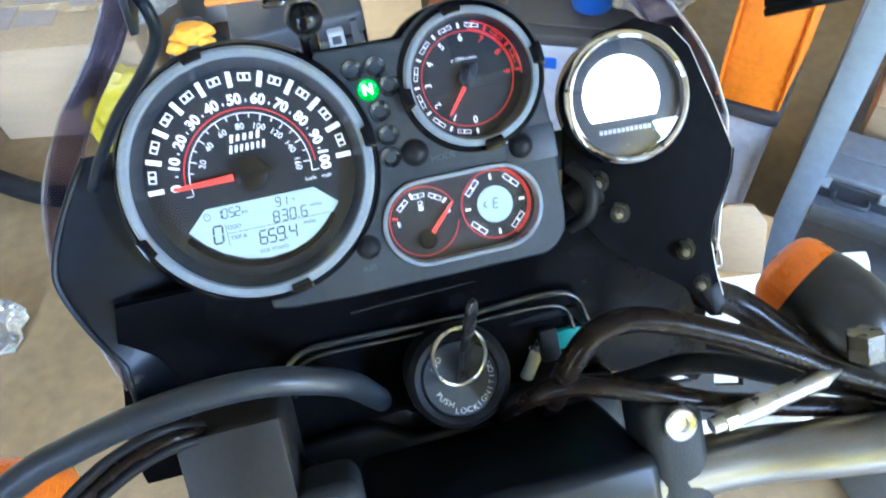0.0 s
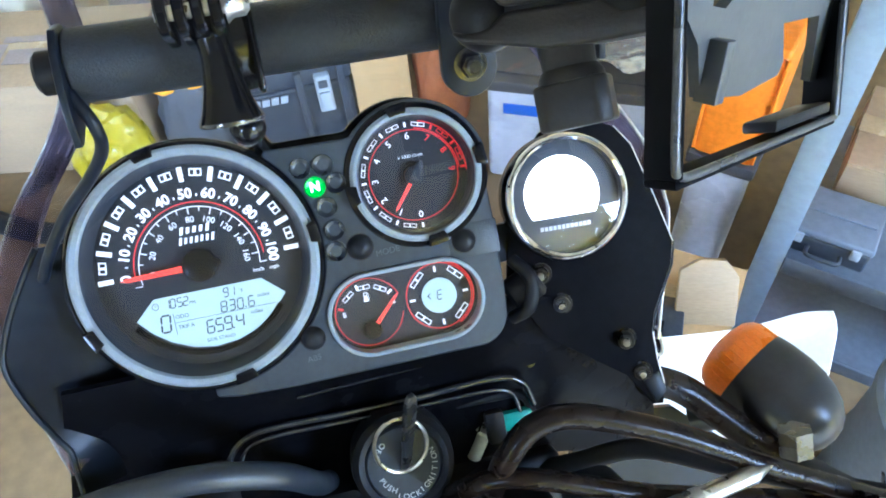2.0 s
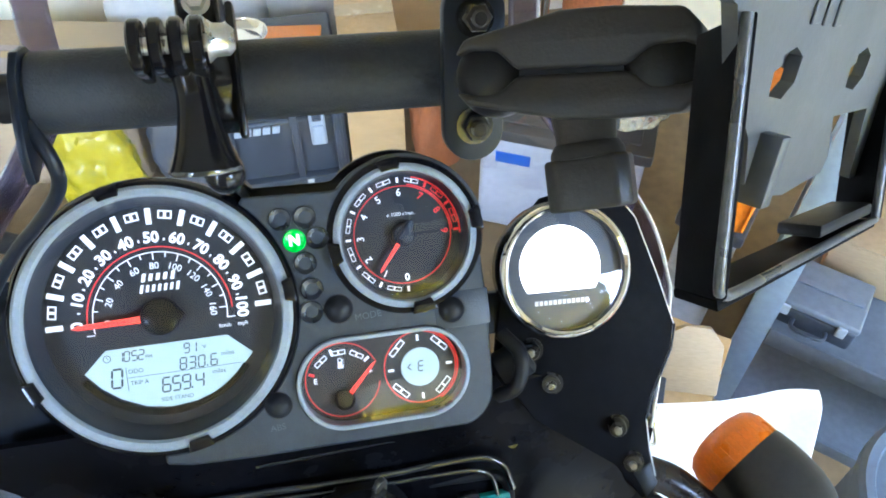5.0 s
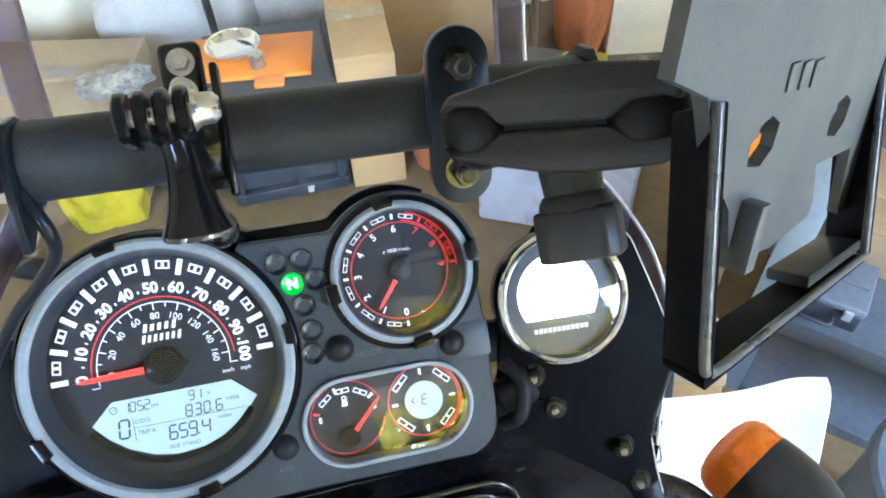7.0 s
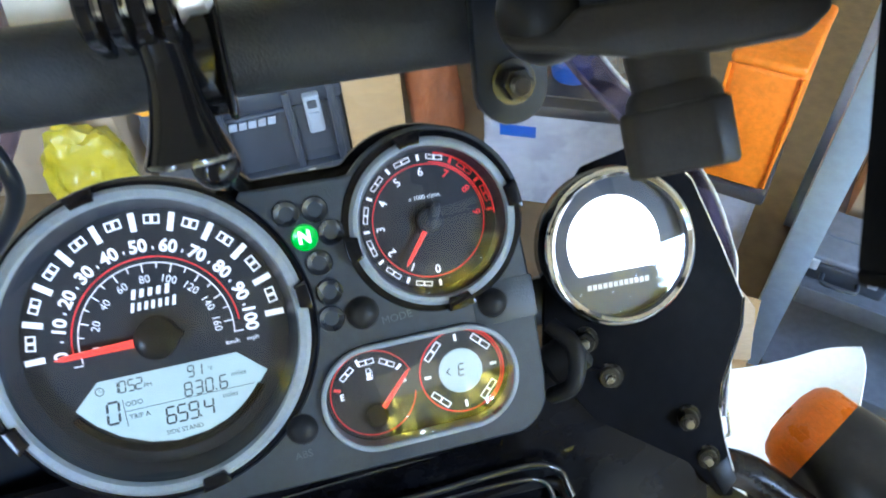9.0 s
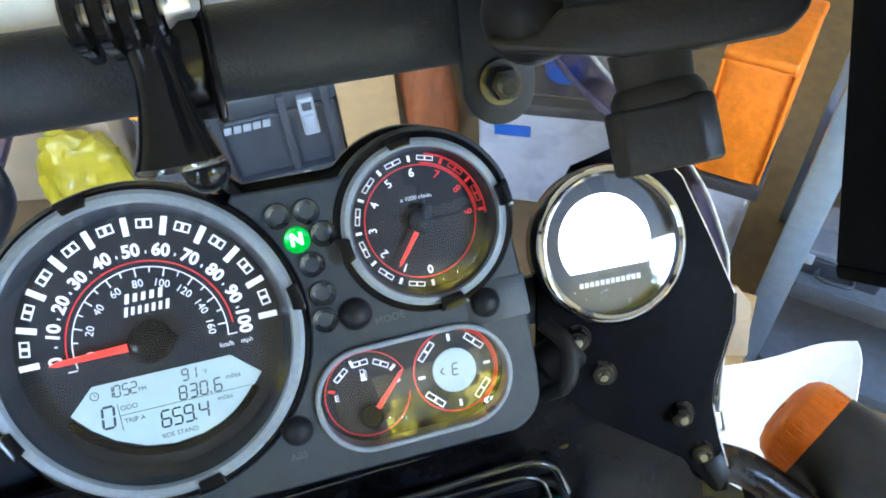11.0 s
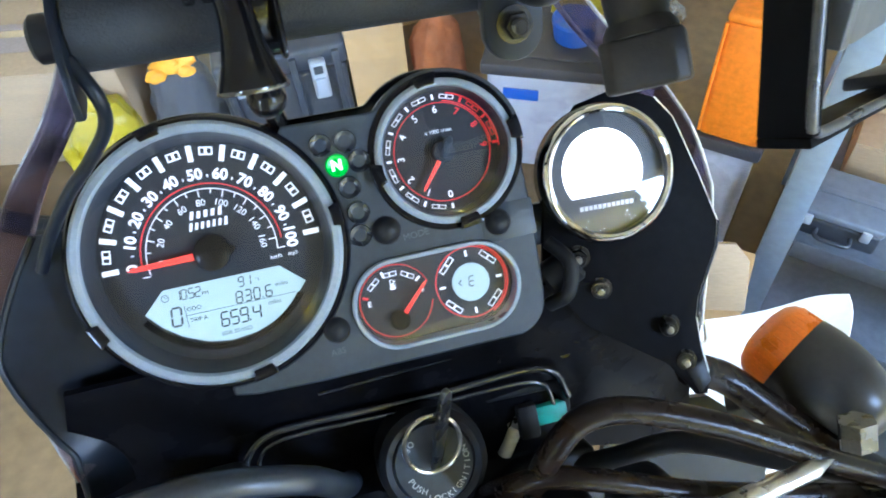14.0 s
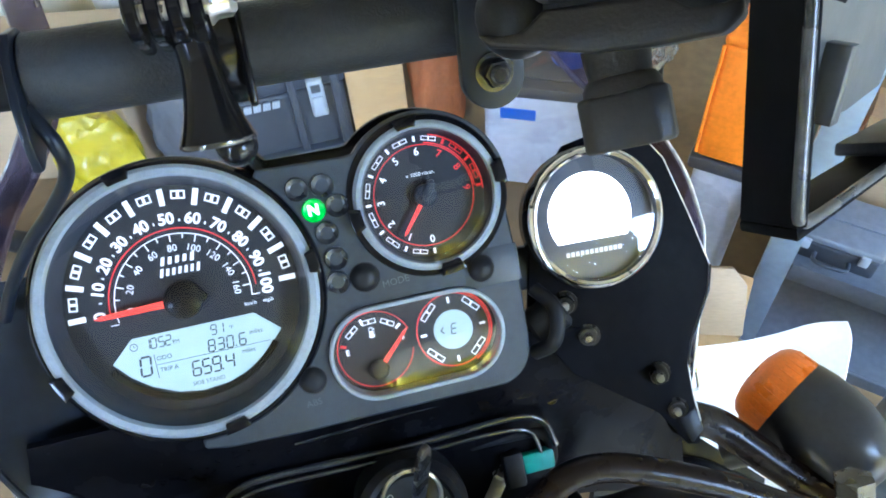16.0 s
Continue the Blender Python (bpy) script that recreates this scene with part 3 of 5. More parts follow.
for a, ink in ((106, INK), (160, REDINK), (38, INK)):
    bm = box(0.0132, 0.0160, -0.0006, 0.0006, ZP, ZP + 0.0001)
    bm.transform(T(FX, FY - 0.001) @ turn(a))
    part("tick", bm, ink, pod, smooth=False)
part("lettering", lettering("E", 0.0034, T(0.0622, -0.0384, ZP + 0.0001), 0.0001), INK, pod, smooth=False)
part("lettering", lettering("F", 0.0030, T(0.0868, -0.0372, ZP + 0.0001) @ turn(-60), 0.0001), INK, pod, smooth=False)
part("pump_icon", join(box(0.0728, 0.0752, -0.0338, -0.0328, ZP, ZP + 0.0001), plate_holes([(0.0731, -0.0328), (0.0749, -0.0328), (0.0749, -0.0292), (0.0731, -0.0292)], [[(0.0734, -0.0309), (0.0746, -0.0309), (0.0746, -0.0295), (0.0734, -0.0295)]], ZP, ZP + 0.0001), box(0.0753, 0.0755, -0.0332, -0.0302, ZP, ZP + 0.0001), box(0.0749, 0.0756, -0.0302, -0.0299, ZP, ZP + 0.0001)), INK, pod, smooth=False)
needle(0.0743, -0.0482, 46, 0.0035, 0.0222, 0.0020, -0.0050, pod)
part("hub_cap", lathe([(0, -0.0032), (0.0034, -0.0034), (0.0046, -0.0045), (0.0048, -0.0072)], 28, T(0.0743, -0.0480)), GLOSS, pod)
compass = part("compass_lcd", lathe([(0, -0.0066), (0.0088, -0.0066), (0.0090, -0.0072)], 40, T(KX, KY)), LCD, cluster, "round backlit compass LCD")
marks(compass, "E", KX - 0.0012, KY - 0.0018, 0.0046, -0.0065, 0.003)
part("arrow_mark", prism([(KX - 0.0062, KY + 0.0006), (KX - 0.0046, KY + 0.0022), (KX - 0.0043, KY + 0.0018), (KX - 0.0055, KY + 0.0006), (KX - 0.0043, KY - 0.0006), (KX - 0.0046, KY - 0.001)], -0.0065, -0.0064), SEGMENT, compass, smooth=False)
for a in (0, 90, 180, 270):
    bm = box(0.0122, 0.0150, -0.0006, 0.0006, ZP, ZP + 0.0001)
    bm.transform(T(KX, KY) @ turn(a))
    part("tick", bm, INK, pod, smooth=False)
    double_box(KX, KY, 0.0140, a + 45, 0.0088, 0.0026, ZP, INK, pod)
part("glass", prism(capsule(0.0187), 0.0002, 0.0006), GLASS, pod, "clear gauge glass").visible_shadow = False

# warning lamps and buttons on the panel
for i, (x, y) in enumerate([(0.0553, 0.0361), (0.0660, 0.0359), (0.0604, 0.0263), (0.0703, 0.0265), (0.0639, 0.0159), (0.0655, 0.0044), (0.0642, -0.0056)]):
    lit = i == 2
    lamp = part("warning_lamp", lathe([(0, -0.0004) if not lit else (0, 0.0002), (0.0026, -0.0001) if not lit else (0.0026, 0.0003), (0.0041, 0.0010), (0.0046, 0.0013), (0.0050, 0.0009), (0.0051, -0.0004)], 32, T(x, y)), GREENLAMP if lit else LAMPGLASS, cluster, "lit green neutral lamp" if lit else "dark unlit warning lamp")
    if lit:
        part("lettering", lettering("N", 0.0062, T(x, y, 0.0006), 0.0003), GREENMARK, lamp, smooth=False)
for nm, x, y, r in (("mode_button", 0.0758, -0.0058, 0.0061), ("select_button", 0.1263, -0.0128, 0.0058), ("reset_button", 0.0453, -0.0446, 0.0056)):
    part(nm, lathe([(0, 0.0042), (r * 0.45, 0.0038), (r * 0.8, 0.0024), (r, 0.0004), (r * 1.08, 0.0004), (r * 1.08, -0.001)], 32, T(x, y)), RUBBER, cluster, "domed black rubber button")
# the letters are flat; a paler colour paints in the highlights of raised ones
EMBOSS = mat("emboss_highlight_colour", (0.060, 0.066, 0.074), 0.45, var=0.4, scale=300)
part("embossed_lettering", lettering("MODE", 0.0042, T(0.0885, -0.0105, 0.0002) @ turn(4)), EMBOSS, housing, smooth=False)
part("embossed_lettering", lettering("SEL", 0.0042, T(0.1372, -0.0135, 0.0002) @ turn(88)), EMBOSS, housing, smooth=False)
part("embossed_lettering", lettering("ABS", 0.0040, T(0.0440, -0.0545, 0.0002) @ turn(3)), EMBOSS, housing, smooth=False)
part("select_tab", box(0.1185, 0.1440, -0.0215, -0.0045, -0.006, 0.0003, 0.0008), PLASTIC, housing)

PRINT = mat("grey_white_print", (0.55, 0.55, 0.55), 0.5, var=0.1)

# ---- round navigation pod on the side plate ----
NAV = T(0.1804, -0.0009, 0.0074) @ turn(-2) @ Matrix.Scale(1.04, 4)
nav = thing("navigation_display", (0.178, -0.0005, -0.014), "round chrome-rimmed navigation display with a lit white screen", "display")
part("case", lathe([(0.0, -0.022), (0.024, -0.022), (0.0305, -0.014), (0.0312, -0.004), (0.0305, -0.001)], 56, NAV), GLOSS, nav, "glossy black round case")
part("rim", lathe([(0.0266, -0.002), (0.0270, 0.0006), (0.0282, 0.0016), (0.0296, 0.0008), (0.0306, -0.0016)], 64, NAV), CHROME, nav, "polished chrome rim")
part("face", lathe([(0, -0.0040), (0.0266, -0.0040), (0.0268, -0.0005)], 56, NAV), mat("dark_grey_face", (0.02, 0.024, 0.03), 0.45, var=0.1), nav)
a0 = math.degrees(math.asin(-0.0105 / 0.0190))
part("screen", prism(arc(0, 0.0012, 0.0188, a0, 180 - a0, 40), -0.0038, -0.0034, 0, 1, NAV @ T(-0.0018, 0)), SCREEN, nav, "bright white lit screen", smooth=False)
for i in range(12):
    x0 = -0.0145 + i * 0.00215
    part("emblem_bar", prism([(x0, -0.0152), (x0 + 0.0016, -0.0152), (x0 + 0.0017, -0.0132), (x0 + 0.0001, -0.0132)], -0.0039, -0.0037, 0, 1, NAV), PRINT, nav, smooth=False)
part("glass", lathe([(0, 0.0012), (0.014, 0.0008), (0.0266, -0.0006)], 48, NAV), GLASS, nav, "clear cover glass").visible_shadow = False

# ---- side plates, cowl and screen ----
plate_r = [(0.158, 0.010), (0.178, 0.0325), (0.2008, 0.0370), (0.2185, 0.0290), (0.2264, 0.0181), (0.2353, -0.0116), (0.2420, -0.0375), (0.2390, -0.0500), (0.2258, -0.0735), (0.2228, -0.0840), (0.2232, -0.1000), (0.2250, -0.1140), (0.2230, -0.1250), (0.2170, -0.1240), (0.205, -0.105), (0.165, -0.075), (0.147, -0.045)]
side_r = thing("side_plate", (0.19, -0.04, -0.03), "matt black steel bracket plate beside the cluster", "bracket", "fairing side plates")
part("plate", prism(plate_r, -0.018, -0.0150, 0.0006), MATTE, side_r)
part("flange", prism([(0.2420, -0.0375), (0.2390, -0.0500), (0.2258, -0.0735), (0.2228, -0.0840), (0.2238, -0.0845), (0.2268, -0.0740), (0.2401, -0.0503), (0.2431, -0.0375)], -0.030, -0.0147, 0.0003), SATIN, side_r)
for x, y, h in ((0.2072, -0.0843, 0.006), (0.175, -0.058, 0.003), (0.2135, -0.1045, 0.003), (0.1665, -0.0400, 0.005)):
    b = part("bolt", bolt((x, y, -0.0155), (-0.35, -0.1, 1), 0.0044, h, False), DARKSTEEL, side_r, "dark socket bolt")
    part("stud", rod(V((x, y, -0.0155)), V((x, y, -0.0155)) + V((-0.35, -0.1, 1)).normalized() * (h + 0.003), 0.0019, 14, 0.0004), STEEL, b, "bright stud end")
# bright line added along the plate edge to paint its rim highlight
part("plate_highlight", tube([(0.2185, 0.0290, -0.0158), (0.2264, 0.0181, -0.0158), (0.2353, -0.0116, -0.0158), (0.2420, -0.0375, -0.0158), (0.2392, -0.0500, -0.0158), (0.2260, -0.0735, -0.0158), (0.2230, -0.0840, -0.0158), (0.2234, -0.1000, -0.0158), (0.2252, -0.1140, -0.0158)], 0.0007, 8, 1, False), RIMLIGHT, side_r, "thin bright line painted as a highlight on the plate edge")
part("mounting_tab", box(0.1300, 0.1680, -0.0300, -0.0100, -0.0235, -0.0165, 0.001), SATIN, side_r, "black mounting tab")
part("spring_clip", tube([(0.2228, -0.080, -0.018), (0.2285, -0.086, -0.02), (0.2290, -0.098, -0.02), (0.2245, -0.0985, -0.018)], 0.0009, 8), STEEL, side_r, "bent steel wire clip")
part("bracket_knuckle", join(rod((0.147, -0.048, -0.012), (0.163, -0.040, -0.008), 0.009, 20, 0.002), tube([(0.150, -0.028, -0.006), (0.156, -0.038, 0.002), (0.153, -0.052, 0.002), (0.146, -0.058, -0.008)], 0.0035, 10)), RUBBER, side_r, "black rubber bush")

MIRX = 0.0725
side_l = thing("side_plate", (-0.05, -0.03, -0.03), "broad satin black plastic panel beside the speedometer", "bracket", "fairing side plates")


def left_panel(u, v):
    """A panel that curls towards the rider at its outer edge, with a rounded outline."""
    y = 0.022 - 0.125 * v
    if y > -0.030:
        xo = -0.098 + 0.027 * ((y + 0.030) / 0.052) ** 1.4
    elif y > -0.078:
        xo = -0.098 + 0.018 * ((-0.030 - y) / 0.048) ** 1.5
    else:
        xo = -0.080
    xi = 0.012 if v < 0.4 else 0.012 - 0.075 * (v - 0.4)
    x = xo + (xi - xo) * u
    return V((x, y, -0.013 - 0.022 * u * u - 0.01 * v * v - 0.05 * u * v * v))


part("panel", sheet(left_panel, 10, 28, 0.0025), SATIN, side_l)
part("panel_edge", tube([left_panel(0, k / 20) for k in range(21)], 0.0016, 8, 2), SATIN, side_l)
part("upper_arm", tube([(-0.0222, 0.0780, 0.0570), (-0.0162, 0.0652, 0.0560), (-0.0181, 0.0558, 0.0460), (-0.0298, 0.0455, 0.0320), (-0.0448, 0.0345, 0.0180), (-0.0594, 0.0196, 0.0040), (-0.0692, 0.0074, -0.0080)], 0.0026, 12, 6), SATIN, side_l, "narrow curved black arm")

cowl = thing("dash_cowl", (0.07, -0.09, -0.08), "glossy black plastic cowl below the instruments", "fairing")


def cowl_fn(u, v):
    x0 = -0.075 - 0.022 * min(1.0, 1.5 * v)
    x = x0 + (0.245 - x0) * u
    y = -0.048 - 0.105 * v
    side = max(0.0, (x - 0.13) / 0.08)
    return V((x, y - 0.020 * side * side, -0.010 - 0.050 * v ** 0.8 - 0.018 * side * side + 0.006 * math.sin(v * 9) * 0.4))


part("panel", sheet(cowl_fn, 30, 18, 0.003), COWL, cowl)
part("lip", tube([(-0.014, -0.118, -0.040), (-0.0098, -0.1038, -0.034), (0.0010, -0.0955, -0.034), (0.0208, -0.0941, -0.034), (0.0814, -0.0962, -0.034), (0.1320, -0.0954, -0.035), (0.1502, -0.1013, -0.037), (0.1571, -0.1175, -0.042)], 0.0020, 10), LIP, cowl, "raised glossy edge trim")
part("lip", tube([(-0.008, -0.120, -0.042), (-0.0046, -0.1067, -0.0365), (0.0028, -0.1007, -0.0360), (0.0226, -0.0993, -0.0360), (0.0803, -0.1016, -0.0365), (0.1275, -0.1023, -0.0375), (0.1443, -0.1073, -0.040), (0.1497, -0.1223, -0.045)], 0.0013, 10), LIP, cowl)
part("groove_bar", tube([(0.030, -0.079, -0.0265), (0.128, -0.077, -0.0285)], 0.0009, 8, smooth=False), LIP, cowl)
part("stay", tube([(0.075, -0.112, -0.046), (0.075, -0.140, -0.058), (0.075, -0.165, -0.060)], 0.006, 12), SATIN, cowl, "short black stay to the yoke")
for x, y in ((0.1583, -0.0922), (0.055, -0.139)):
    part("pin", lathe([(0.0012, -0.008), (0.0012, 0.004), (0.0032, 0.004), (0.0036, 0.002), (0.0036, -0.008)], 18, T(x, y, -0.042)), GLOSS, cowl, "hollow black peg")

part("lamp_bracket", plate_holes([(0.196, -0.150), (0.262, -0.160), (0.300, -0.196), (0.292, -0.226), (0.222, -0.216), (0.186, -0.184)], [[(0.214, -0.172), (0.236, -0.175), (0.240, -0.190), (0.218, -0.188)], [(0.252, -0.184), (0.272, -0.190), (0.270, -0.202), (0.250, -0.197)]], -0.098, -0.092), SATIN, cowl, "pierced black lamp bracket")
part("bracket_rail", tube([(0.150, -0.150, -0.082), (0.196, -0.162, -0.090), (0.250, -0.172, -0.090), (0.300, -0.205, -0.090)], 0.0045, 12), SATIN, cowl, "black bracket rail")

shield = thing("windscreen", (0.0725, 0.06, -0.06), "clear curved acrylic windscreen with thick edges", "windscreen")


EDGE = curve_pts([(-0.082, -0.0900, -0.022), (-0.0985, -0.0300, -0.024), (-0.1000, -0.0133, -0.026), (-0.0955, 0.0127, -0.028), (-0.0810, 0.0420, -0.030), (-0.0605, 0.0700, -0.032), (-0.0455, 0.1020, -0.032), (-0.0480, 0.1400, -0.032), (-0.052, 0.20, -0.03)], 4)


def shield_fn(u, v):
    s = 2 * u - 1
    k = min(v * (len(EDGE) - 1), len(EDGE) - 1.001)
    a, b = V(EDGE[int(k)]), V(EDGE[int(k) + 1])
    e = a.lerp(b, k - int(k))
    return V((MIRX + s * (MIRX - e.x), e.y + 0.05 * (1 - s * s) * (1 - v), e.z - 0.085 * (1 - s * s)))


part("pane", sheet(shield_fn, 28, 32), SHIELD, shield).visible_shadow = False
for s in (0.0, 1.0):
    rim = part("rim", sheet(lambda u, v: shield_fn(abs(s - 0.040 * u), v) + V((0, 0, 0.002)), 4, 40, 0.003), SHIELD_EDGE, shield, "thick tinted screen edge")
    # thin tubes along both borders of the rim paint in its highlights
    for e in (0.0, 0.041):
        part("rim_highlight", tube([shield_fn(abs(s - e), k / 40) + V((0, 0, 0.003)) for k in range(41)], 0.0010 if s else 0.0005, 8, 1), RIMLIGHT if s else CLEARBAG, rim)

# ---- accessory crossbar with camera mount and phone arm ----
BY, BZ, BR = 0.0880, 0.0475, 0.0143
bar = thing("accessory_crossbar", (0.07, BY, BZ), "matt black steel accessory crossbar above the instruments", "crossbar")
part("tube", rod((-0.0215, BY + 0.001, BZ), (0.185, BY - 0.001, BZ), BR, 40, 0.0015), POWDER, bar)
part("end_plug", rod((-0.034, BY, BZ), (-0.0215, BY, BZ), 0.0085, 28, 0.0015), RUBBER, bar, "black end plug")
for x in (-0.0225, 0.187):
    bm = prism([(0.1035, 0.036), (0.1050, 0.050), (0.1010, 0.060), (0.0920, 0.0645), (0.0780, 0.0655), (0.0660, 0.0635), (0.0570, 0.0590), (0.0585, 0.0550), (0.0680, 0.0460), (0.0745, 0.0370), (0.0880, 0.0310)], -0.0015, 0.0015, 0.0006)
    bm.transform(Matrix(((0, 0, 1, x), (1, 0, 0, 0), (0, 1, 0, 0), (0, 0, 0, 1))))
    part("end_bracket", bm, SATIN, bar, "flat black end bracket")

mount = thing("action_camera_mount", (0.037, BY, BZ), "glossy black plastic camera mount clamped on the crossbar", "camera mount")
part("clamp_ring", lathe([(BR + 0.0002, -0.008), (BR + 0.0034, -0.008), (BR + 0.004, -0.007), (BR + 0.004, 0.007), (BR + 0.0034, 0.008), (BR + 0.0002, 0.008)], 32, axis((0.040, BY, BZ), (1, 0, 0)), True), GLOSS, mount)
part("clamp_ear", box(0.0295, 0.0445, 0.098, 0.1225, 0.050, 0.0565, 0.003, 3), GLOSS, mount)
part("clamp_bolt", bolt((0.0372, 0.1150, 0.0562), (0, 0, 1), 0.0036, 0.005), STEEL, mount, "zinc hex bolt")
part("clamp_bolt", bolt((0.0372, 0.1035, 0.0620), (0, 0.2, 1), 0.0036, 0.007, False), STEEL, mount, "zinc hex bolt")
for k in range(4):
    x = 0.0205 + 0.0058 * k
    bm = lathe([(0.0026, -0.0020), (0.0074, -0.0020), (0.0082, -0.0012), (0.0082, 0.0012), (0.0074, 0.0020), (0.0026, 0.0020)], 24, axis((x + 0.002, 0.0925, 0.094), (1, 0, 0)), True)
    part("prong", join(bm, box(x + 0.0001, x + 0.0039, 0.084, 0.100, 0.078, 0.094, 0.001)), GLOSS, mount, "thick mounting prong")
part("pivot_screw", join(rod((0.0195, 0.0925, 0.094), (0.046, 0.0925, 0.094), 0.0026, 16), lathe([(0, 0.008), (0.003, 0.0078), (0.0048, 0.006), (0.005, 0.002), (0.0066, 0.0), (0, 0)], 16, axis((0.043, 0.0925, 0.0965), (1, 0, 0)))), STEEL, mount, "bright zinc pivot screw")
part("stem", tube([(0.0350, 0.0860, 0.0830), (0.0358, 0.0780, 0.0815), (0.0360, 0.0680, 0.0800), (0.0360, 0.0565, 0.0780)], 0.009, 20, 6, True, lambda t: 0.0056 + 0.0062 * t ** 2.8), GLOSS, mount, "glossy black flared stem")
part("stem_rim", lathe([(0.0100, -0.0004), (0.0117, -0.0004), (0.0119, 0.0006), (0.0115, 0.0014)], 32, axis((0.0360, 0.0562, 0.0778), (0, -0.98, -0.17))), LIP, mount, "polished rim of the flared stem")
part("stem_ball", lathe([(0.0075 * math.sin(math.pi * k / 14), -0.0075 * math.cos(math.pi * k / 14)) for k in range(15)], 24, T(0.0385, 0.0555, 0.0420)), GLOSS, mount, "glossy black ball")
part("ball_post", rod((0.0385, 0.0555, 0.0420), (0.040, 0.0500, -0.034), 0.0045, 16), GLOSS, mount)
part("strap", box(0.0470, 0.0500, 0.066, 0.112, 0.058, 0.068, 0.0015), GLOSS, mount, "black clamp strap")

arm = thing("phone_mount_arm", (0.13, 0.08, 0.08), "black double-socket ball arm clamped on the crossbar", "phone mount")
NUTSTEEL = mat("bright_oxide_steel", (0.10, 0.096, 0.092), 0.26, metal=0.95, var=0.25, scale=80)
slot = arc(0, 0.0205, 0.0110, 0, 180, 14) + arc(0, -0.0205, 0.0110, 180, 360, 14)
BASE = T(0.1292, 0.0815, 0.0715) @ Matrix.Rotation(radians(17), 4, "X") @ turn(-2)
part("base_plate", prism(slot, -0.003, 0.0030, 0.0008, 2, BASE), SATIN, arm, "obround black base plate")
for y in (0.0185, -0.0185):
    up = BASE.to_3x3() @ V((0, 0, 1))
    nut = part("lock_nut", bolt(BASE @ V((0, y, 0.003)), up, 0.0050, 0.006), NUTSTEEL, arm, "dark bright-edged lock nut")
    end = BASE @ V((0, y, 0.003))
    part("thread_end", join(rod(end, end + up * 0.0085, 0.0026, 18, 0.0004), *[lathe([(0.0026, 0.0062 + 0.0007 * k), (0.0029, 0.0064 + 0.0007 * k), (0.0026, 0.0066 + 0.0007 * k)], 18, axis(end, up)) for k in range(3)]), DARKSTEEL, nut, "threaded bolt end")
part("u_bolt", tube([BASE @ V((0, 0.0185, 0)), BASE @ V((0, 0.0185, -0.03)), BASE @ V((0, 0, -0.047)), BASE @ V((0, -0.0185, -0.03)), BASE @ V((0, -0.0185, 0))], 0.003, 10), DARKSTEEL, arm)
A0, A1 = V((0.1275, 0.0735, 0.1085)), V((0.1680, 0.0680, 0.1370))
part("ball", lathe([(0.0125 * math.sin(math.pi * k / 16), -0.0125 * math.cos(math.pi * k / 16)) for k in range(17)], 28, T(*A0)), RUBBER, arm, "rubber-coated ball")
part("ball", lathe([(0.0125 * math.sin(math.pi * k / 16), -0.0125 * math.cos(math.pi * k / 16)) for k in range(17)], 28, T(*A1)), RUBBER, arm, "rubber-coated ball")
AD = (A1 - A0).normalized()
AU = (V((0.05, 1, 0.1)) - AD * AD.dot(V((0.05, 1, 0.1)))).normalized()
AM = Matrix((AD, AU, AD.cross(AU))).transposed().to_4x4()
AM.translation = (A0 + A1) / 2
L = (A1 - A0).length / 2
half = [(-L - 0.0095, 0.0055), (-L - 0.0060, 0.0105), (-L * 0.35, 0.0150), (-L * 0.1, 0.0165), (L * 0.5, 0.0165), (L + 0.006, 0.0150), (L + 0.0105, 0.0100), (L + 0.0105, 0.0045), (L + 0.006, 0.0060), (L - 0.002, 0.0055), (L - 0.0085, 0.0008), (-L + 0.0100, 0.0008), (-L + 0.0040, 0.0065), (-L - 0.0040, 0.0070)]
part("socket_half", prism(half, -0.0125, 0.0125, 0.0016, 3, AM), COMPOSITE, arm, "black composite socket shell")
part("socket_half", prism([(x, -0.82 * y) for x, y in half][::-1], -0.0115, 0.0115, 0.0016, 3, AM), COMPOSITE, arm, "black composite socket shell")
part("socket_half_web", box(-L * 0.6, L * 0.6, -0.0016, 0.0016, -0.009, 0.009, 0, 1, AM), RUBBER, arm)
KD = V((0.02, -1, 0.02)).normalized()
KP = V((0.1480, 0.0585, 0.1235))
part("knob_collar", lathe([(0, 0), (0.0095, 0), (0.0088, 0.008), (0.0092, 0.014), (0, 0.014)], 24, axis(KP, KD)), COMPOSITE, arm)
KM = axis(KP + KD * 0.0125, KD) @ turn(32)
knob = part("knob", prism([(-0.0122, -0.0060), (-0.0085, -0.0092), (0.0085, -0.0092), (0.0122, -0.0060), (0.0122, 0.0060), (0.0085, 0.0092), (-0.0085, 0.0092), (-0.0122, 0.0060)], 0.0, 0.0152, 0.0013, 3, KM), COMPOSITE, arm, "black wing tightening knob")
part("knob_skirt", lathe([(0.0, -0.0042), (0.0094, -0.0042), (0.0108, -0.0020), (0.0110, 0.0004), (0.0, 0.0004)], 28, KM), COMPOSITE, knob)

hx, hn = V((0.8131, 0.0542, -0.5797)), V((0.552, -0.388, 0.738))
hv = hn.cross(hx).normalized()
hn = hx.cross(hv).normalized()
HM = Matrix((hx, hv, hn)).transposed().to_4x4()
HM.translation = V((0.1634, 0.0572, 0.1929))
holder = thing("phone_holder", (0.19, 0.06, 0.15), "black plastic phone cradle with keyhole slots and side arms", "phone holder")


